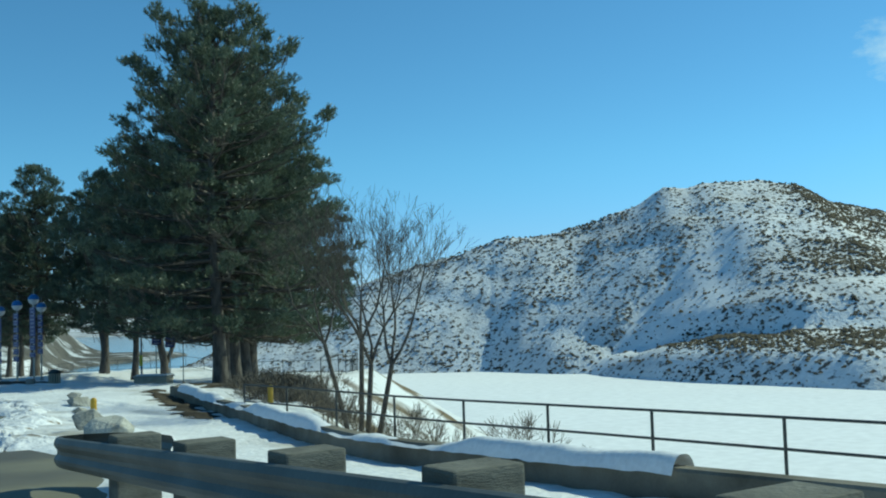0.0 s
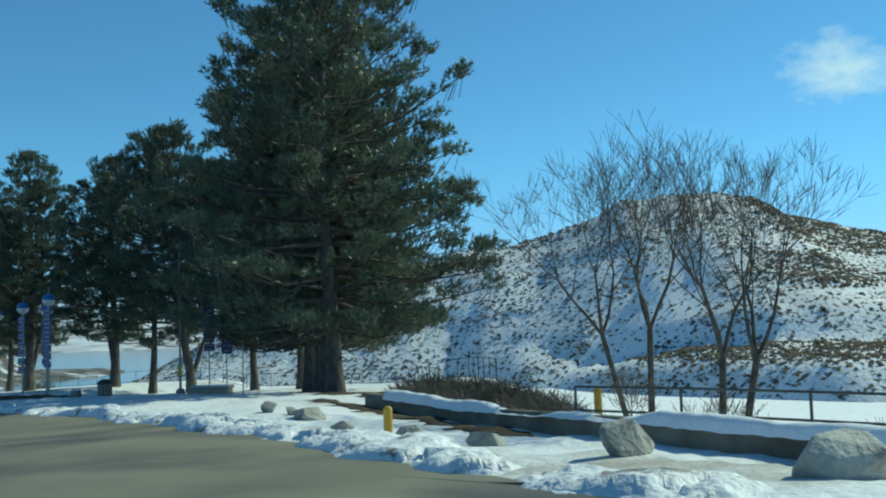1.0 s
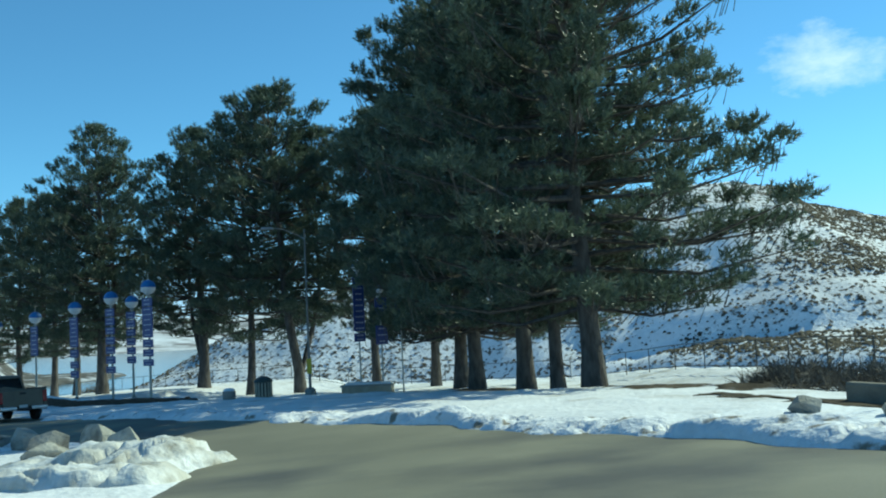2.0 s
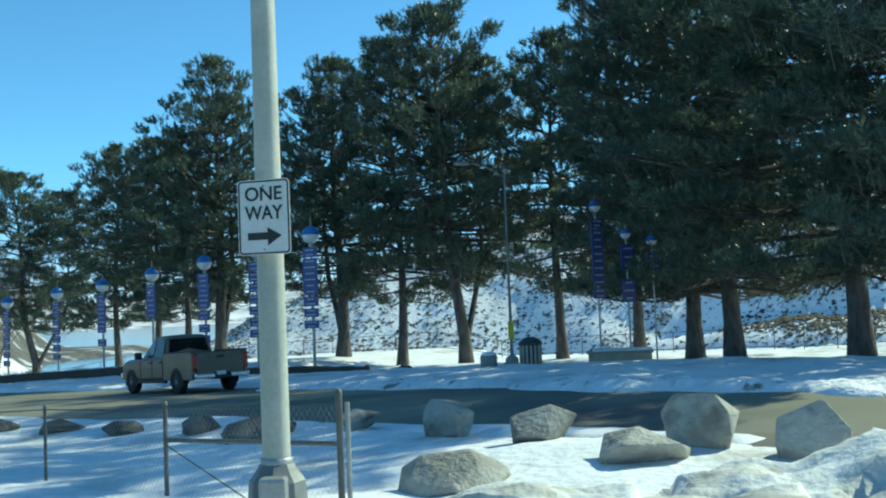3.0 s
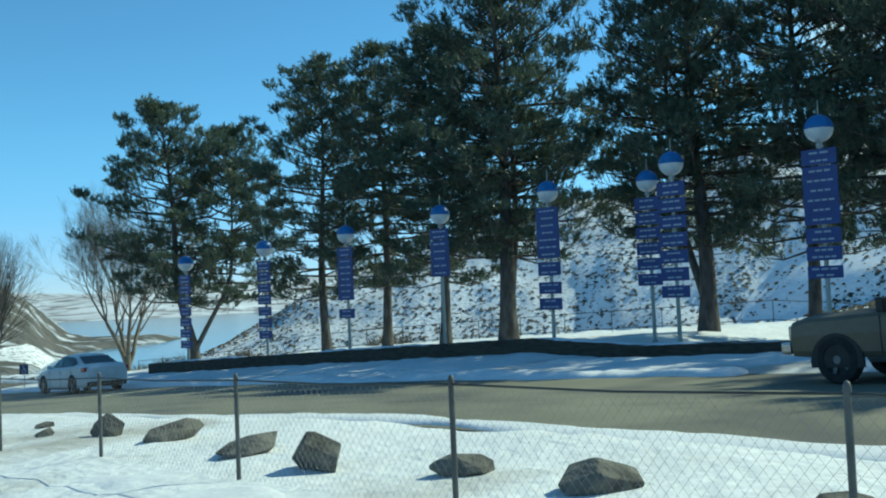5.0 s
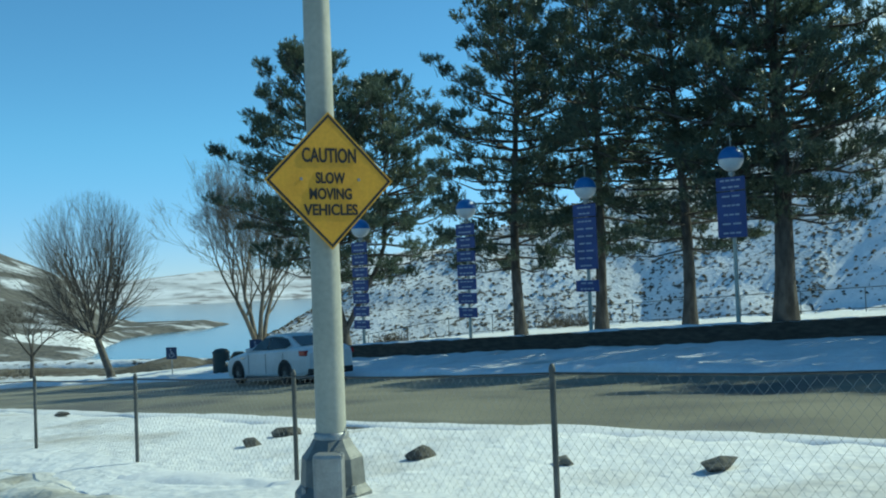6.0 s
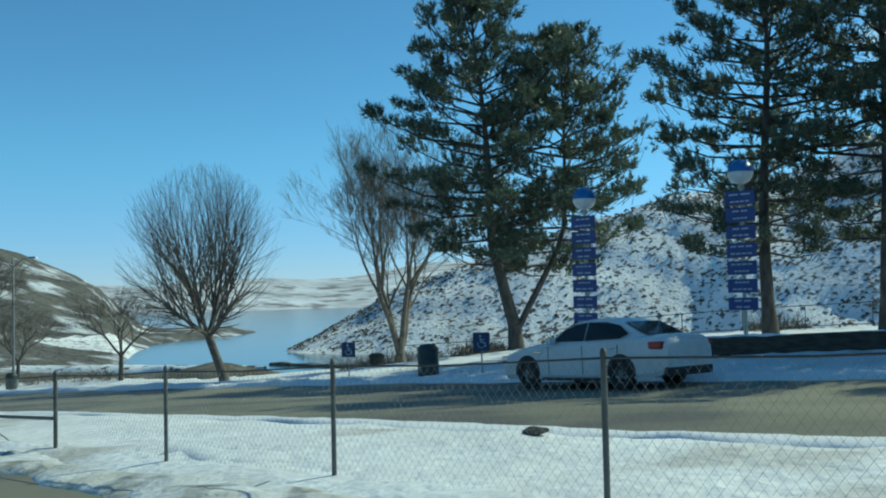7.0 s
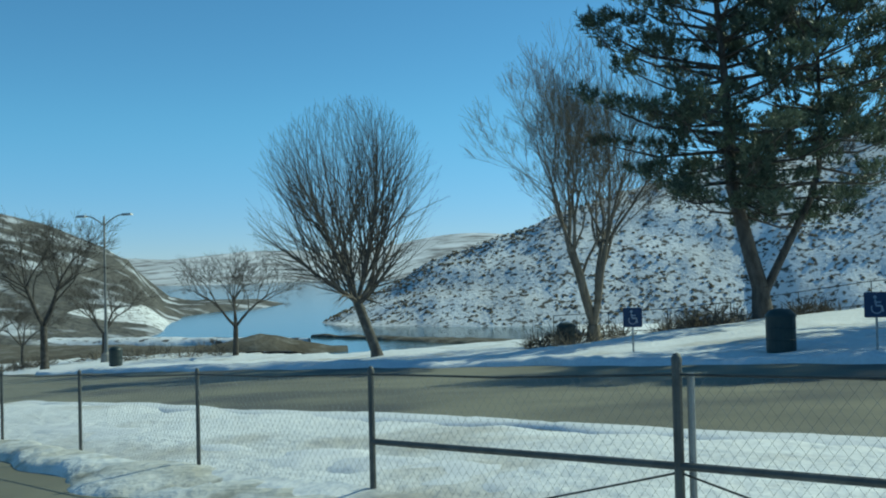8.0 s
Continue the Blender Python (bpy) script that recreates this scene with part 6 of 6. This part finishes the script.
def arch(parent, x, y, r):
    """A flat dark plate on the body side, in place of the shaded opening round a wheel."""
    s = 1 if y > 0 else -1
    bm = bmesh.new()
    pts = [(x + r * math.cos(radians(a)), r * math.sin(radians(a))) for a in range(-8, 189, 14)]
    front = [bm.verts.new((px, y, pz + 0.34)) for px, pz in pts]
    back = [bm.verts.new((px, y - s * 0.05, pz + 0.34)) for px, pz in pts]
    bm.faces.new(front)
    bm.faces.new(back[::-1])
    for i in range(len(pts)):
        j = (i + 1) % len(pts)
        bm.faces.new((front[i], front[j], back[j], back[i]))
    part("wheel_arch", bm, DARK_TRIM, parent)


def sedan(x, y, z, heading):
    car = empty("sedan_car", Matrix.LocRotScale((x, y, z), Euler((radians(0.5), radians(2.4), heading)), (0.95, 0.97, 1.0)))
    bm = bmesh.new()
    st = []
    for px, w, zb, zs, zt in ((2.56, 0.62, 0.34, 0.55, 0.60), (2.50, 0.76, 0.26, 0.62, 0.68), (2.30, 0.88, 0.20, 0.72, 0.78), (1.9, 0.94, 0.19, 0.82, 0.88), (1.3, 0.962, 0.19, 0.90, 0.98), (0.85, 0.965, 0.19, 0.94, 1.02), (0.2, 0.965, 0.19, 0.96, 1.01), (-0.6, 0.965, 0.19, 0.985, 1.02), (-1.3, 0.965, 0.20, 1.01, 1.04), (-1.75, 0.955, 0.21, 1.03, 1.09), (-2.2, 0.92, 0.24, 1.03, 1.10), (-2.42, 0.87, 0.30, 0.98, 1.06), (-2.54, 0.78, 0.40, 0.88, 0.94)):
        st.append(body_ring(px, w, zb, zs, zt))
    loft(bm, st)
    part("body", bm, CAR_PAINT, car, "glossy white bodywork", smooth=False)
    # cabin
    bm = bmesh.new()
    st = []
    for px, wb, zb, wr, zr in ((1.02, 0.80, 0.98, 0.70, 1.00), (0.45, 0.86, 0.98, 0.68, 1.30), (0.10, 0.87, 0.98, 0.66, 1.44), (-0.35, 0.87, 0.98, 0.655, 1.49), (-0.85, 0.87, 0.99, 0.65, 1.475), (-1.25, 0.86, 1.0, 0.64, 1.39), (-1.62, 0.84, 1.03, 0.66, 1.23), (-2.0, 0.78, 1.04, 0.70, 1.07)):
        st.append([(px, 0.0, zb), (px, wb, zb), (px, wb - 0.01, zb + 0.03), (px, wr, zr - 0.035), (px, wr - 0.05, zr), (px, 0.0, zr + 0.03)])
    loft(bm, st)
    part("cabin", bm, CAR_PAINT, car)
    for s in (1, -1):
        side = lambda pts: [(px, s * py, pz) for px, py, pz in (pts if s > 0 else pts[::-1])]
        for nm, pts in (("front_window", [(0.72, 0.865, 1.025), (-0.26, 0.885, 1.03), (-0.26, 0.690, 1.425), (0.08, 0.698, 1.39), (0.42, 0.735, 1.27)]), ("rear_window", [(-0.31, 0.885, 1.03), (-1.30, 0.868, 1.06), (-1.52, 0.785, 1.16), (-1.20, 0.690, 1.345), (-0.85, 0.683, 1.42), (-0.31, 0.690, 1.428)])):
            bm = bmesh.new()
            panel(bm, side(pts)[::-1], 0.014)
            part(nm, bm, DARK_GLASS, car, "dark tinted side window")
        bm = bmesh.new()
        box(bm, (0.62, s * 1.02, 1.04), (0.16, 0.20, 0.13), 0, 0.04)
        part("mirror", bm, CAR_PAINT, car)
        bm = bmesh.new()
        box(bm, (1.12, s * 0.972, 0.80), (0.24, 0.02, 0.05), 0, 0.006)
        part("side_vent", bm, CHROME, car)
        for hx in (-0.12, -1.12):
            bm = bmesh.new()
            box(bm, (hx, s * 0.972, 0.86), (0.20, 0.03, 0.035), 0, 0.01)
            part("door_handle", bm, CAR_PAINT, car)
        for sx in (0.78, -0.28, -1.32):
            bm = bmesh.new()
            box(bm, (sx, s * 0.9645, 0.62), (0.012, 0.008, 0.62))
            part("door_seam", bm, DARK_TRIM, car)
        bm = bmesh.new()
        vs = box(bm, (-2.30, s * 0.83, 0.90), (0.34, 0.18, 0.16), 0, 0.03)
        part("tail_light", bm, TAIL_RED, car, "red tail light")
        bm = bmesh.new()
        box(bm, (2.30, s * 0.74, 0.66), (0.34, 0.26, 0.13), 0, 0.03)
        part("headlight", bm, CHROME, car)
        bm = bmesh.new()
        box(bm, (-0.05, s * 0.945, 0.205), (2.1, 0.06, 0.07), 0, 0.01)
        part("sill", bm, DARK_TRIM, car)
    bm = bmesh.new()
    panel(bm, [(-1.30, 0.58, 1.40), (-1.93, 0.66, 1.12), (-1.93, -0.66, 1.12), (-1.30, -0.58, 1.40)], 0.012)
    part("back_window", bm, DARK_GLASS, car, "dark rear window")
    bm = bmesh.new()
    panel(bm, [(0.98, 0.70, 1.04), (0.16, 0.60, 1.46), (0.16, -0.60, 1.46), (0.98, -0.70, 1.04)][::-1], 0.012)
    part("windscreen", bm, DARK_GLASS, car)
    bm = bmesh.new()
    box(bm, (-2.44, 0, 0.36), (0.22, 1.62, 0.20), 0, 0.05)
    part("rear_bumper", bm, DARK_TRIM, car, "dark lower bumper")
    bm = bmesh.new()
    box(bm, (-2.53, 0, 0.75), (0.03, 0.52, 0.16), 0, 0.01)
    part("number_plate", bm, SIGN_WHITE, car)
    bm = bmesh.new()
    box(bm, (-2.47, 0, 0.96), (0.05, 1.0, 0.035), 0, 0.01)
    part("trim_strip", bm, CHROME, car)
    for wx in (1.48, -1.39):
        for s in (1, -1):
            arch(car, wx, s * 0.972, 0.40)
            wheel(car, wx, s * 0.88, 0.34, 0.22, DULL_GALV)
    return tagged(car, "white four-door sedan parked at the road side", "car")


def pickup(x, y, z, heading):
    car = empty("pickup_truck", Matrix.LocRotScale((x, y, z), Euler((0, radians(2.0), heading)), (0.94, 0.97, 1.0)))
    bm = bmesh.new()
    st = []
    for px, w, zb, zs, zt in ((2.95, 0.80, 0.50, 0.92, 0.98), (2.85, 0.93, 0.46, 1.00, 1.06), (2.5, 0.99, 0.44, 1.06, 1.14), (1.7, 1.0, 0.43, 1.10, 1.18), (1.2, 1.0, 0.43, 1.13, 1.20), (0.0, 1.0, 0.43, 1.15, 1.20), (-0.72, 1.0, 0.43, 1.16, 1.20)):
        st.append(body_ring(px, w, zb, zs, zt))
    loft(bm, st)
    part("body", bm, TRUCK_PAINT, car, "dusty tan bodywork")
    # cargo bed: two sides, floor and front wall
    for s in (1, -1):
        bm = bmesh.new()
        box(bm, (-1.83, s * 0.935, 0.87), (2.18, 0.13, 0.86), 0, 0.035)
        part("bed_side", bm, TRUCK_PAINT, car)
        bm = bmesh.new()
        box(bm, (-1.83, s * 0.935, 1.312), (2.18, 0.15, 0.035), 0, 0.01)
        part("bed_rail", bm, DARK_TRIM, car)
    bm = bmesh.new()
    box(bm, (-1.83, 0, 0.62), (2.18, 1.76, 0.08))
    part("bed_floor", bm, DARK_TRIM, car)
    bm = bmesh.new()
    box(bm, (-0.76, 0, 0.88), (0.06, 1.78, 0.82))
    part("bed_front", bm, TRUCK_PAINT, car)
    bm = bmesh.new()
    box(bm, (-2.93, 0, 0.94), (0.07, 1.62, 0.66), 0, 0.02)
    gate = part("tailgate", bm, TRUCK_PAINT, car)
    bm = bmesh.new()
    box(bm, (-2.97, 0, 1.13), (0.03, 0.26, 0.09), 0, 0.01)
    part("handle", bm, DARK_TRIM, gate)
    bm = bmesh.new()
    box(bm, (-2.972, 0, 0.92), (0.012, 1.30, 0.30), 0, 0.004)
    part("pressing", bm, TRUCK_PAINT, gate)
    for s in (1, -1):
        bm = bmesh.new()
        box(bm, (-2.88, s * 0.90, 0.98), (0.17, 0.19, 0.46), 0, 0.03)
        part("tail_light", bm, TAIL_RED, car, "tall red tail light")
        bm = bmesh.new()
        box(bm, (-3.05, s * 0.62, 0.55), (0.16, 0.66, 0.17), 0, 0.04)
        part("bumper_end", bm, CHROME, car, "bright bumper end")
    bm = bmesh.new()
    box(bm, (-3.05, 0, 0.51), (0.15, 0.62, 0.10), 0, 0.02)
    part("bumper_step", bm, DARK_TRIM, car)
    bm = bmesh.new()
    box(bm, (-3.0, 0, 0.60), (0.03, 0.32, 0.15))
    part("number_plate", bm, SIGN_WHITE, car)
    # cab
    bm = bmesh.new()
    st = []
    for px, wb, zb, wr, zr in ((1.35, 0.84, 1.14, 0.78, 1.18), (0.85, 0.90, 1.14, 0.74, 1.52), (0.55, 0.91, 1.14, 0.73, 1.76), (0.2, 0.91, 1.14, 0.73, 1.86), (-0.3, 0.91, 1.14, 0.73, 1.88), (-0.52, 0.91, 1.14, 0.73, 1.84), (-0.70, 0.90, 1.14, 0.76, 1.30)):
        st.append([(px, 0.0, zb), (px, wb, zb), (px, wb - 0.01, zb + 0.04), (px, wr, zr - 0.05), (px, wr - 0.07, zr), (px, 0.0, zr + 0.025)])
    loft(bm, st)
    part("cab", bm, TRUCK_PAINT, car)
    for s in (1, -1):
        side = lambda pts: [(px, s * py, pz) for px, py, pz in (pts if s > 0 else pts[::-1])]
        for nm, pts in (("front_window", [(1.05, 0.905, 1.20), (0.20, 0.918, 1.20), (0.20, 0.762, 1.76), (0.52, 0.768, 1.68), (0.80, 0.80, 1.48)]), ("rear_window", [(0.12, 0.918, 1.20), (-0.60, 0.912, 1.21), (-0.52, 0.772, 1.74), (-0.30, 0.762, 1.79), (0.12, 0.762, 1.77)])):
            bm = bmesh.new()
            panel(bm, side(pts)[::-1], 0.014)
            part(nm, bm, DARK_GLASS, car, "dark side window")
        bm = bmesh.new()
        box(bm, (0.98, s * 1.12, 1.27), (0.14, 0.24, 0.24), 0, 0.04)
        part("mirror", bm, DARK_TRIM, car)
        for hx in (0.30, -0.48):
            bm = bmesh.new()
            box(bm, (hx, s * 1.005, 1.02), (0.20, 0.03, 0.045), 0, 0.01)
            part("door_handle", bm, DARK_TRIM, car)
        for sx in (1.12, 0.16, -0.68):
            bm = bmesh.new()
            box(bm, (sx, s * 1.0, 0.80), (0.014, 0.010, 0.62))
            part("door_seam", bm, DARK_TRIM, car)
        bm = bmesh.new()
        box(bm, (0.2, s * 0.99, 0.40), (2.3, 0.10, 0.10), 0, 0.02)
        part("side_step", bm, DARK_TRIM, car)
        bm = bmesh.new()
        box(bm, (2.78, s * 0.72, 0.86), (0.30, 0.34, 0.24), 0, 0.04)
        part("headlight", bm, CHROME, car)
    bm = bmesh.new()
    panel(bm, [(-0.56, 0.64, 1.76), (-0.68, 0.74, 1.32), (-0.68, -0.74, 1.32), (-0.56, -0.64, 1.76)], 0.014)
    part("back_window", bm, DARK_GLASS, car, "dark rear window")
    bm = bmesh.new()
    panel(bm, [(1.28, 0.76, 1.22), (0.60, 0.66, 1.76), (0.60, -0.66, 1.76), (1.28, -0.76, 1.22)][::-1], 0.014)
    part("windscreen", bm, DARK_GLASS, car)
    bm = bmesh.new()
    box(bm, (2.98, 0, 0.60), (0.20, 1.86, 0.22), 0, 0.05)
    part("front_bumper", bm, CHROME, car)
    for wx in (1.95, -1.75):
        for s in (1, -1):
            arch(car, wx, s * 1.006, 0.50)
            wheel(car, wx, s * 0.89, 0.40, 0.26, DULL_GALV)
    return tagged(car, "dusty tan crew-cab pickup parked at the road side", "truck")


sedan(-39.62, 64.68, paved_at(-39.62, 64.68) + 0.01, math.atan2(0.71, -0.70))
pickup(-16.20, 40.80, paved_at(-16.20, 40.80) + 0.01, math.atan2(0.75, -0.66))
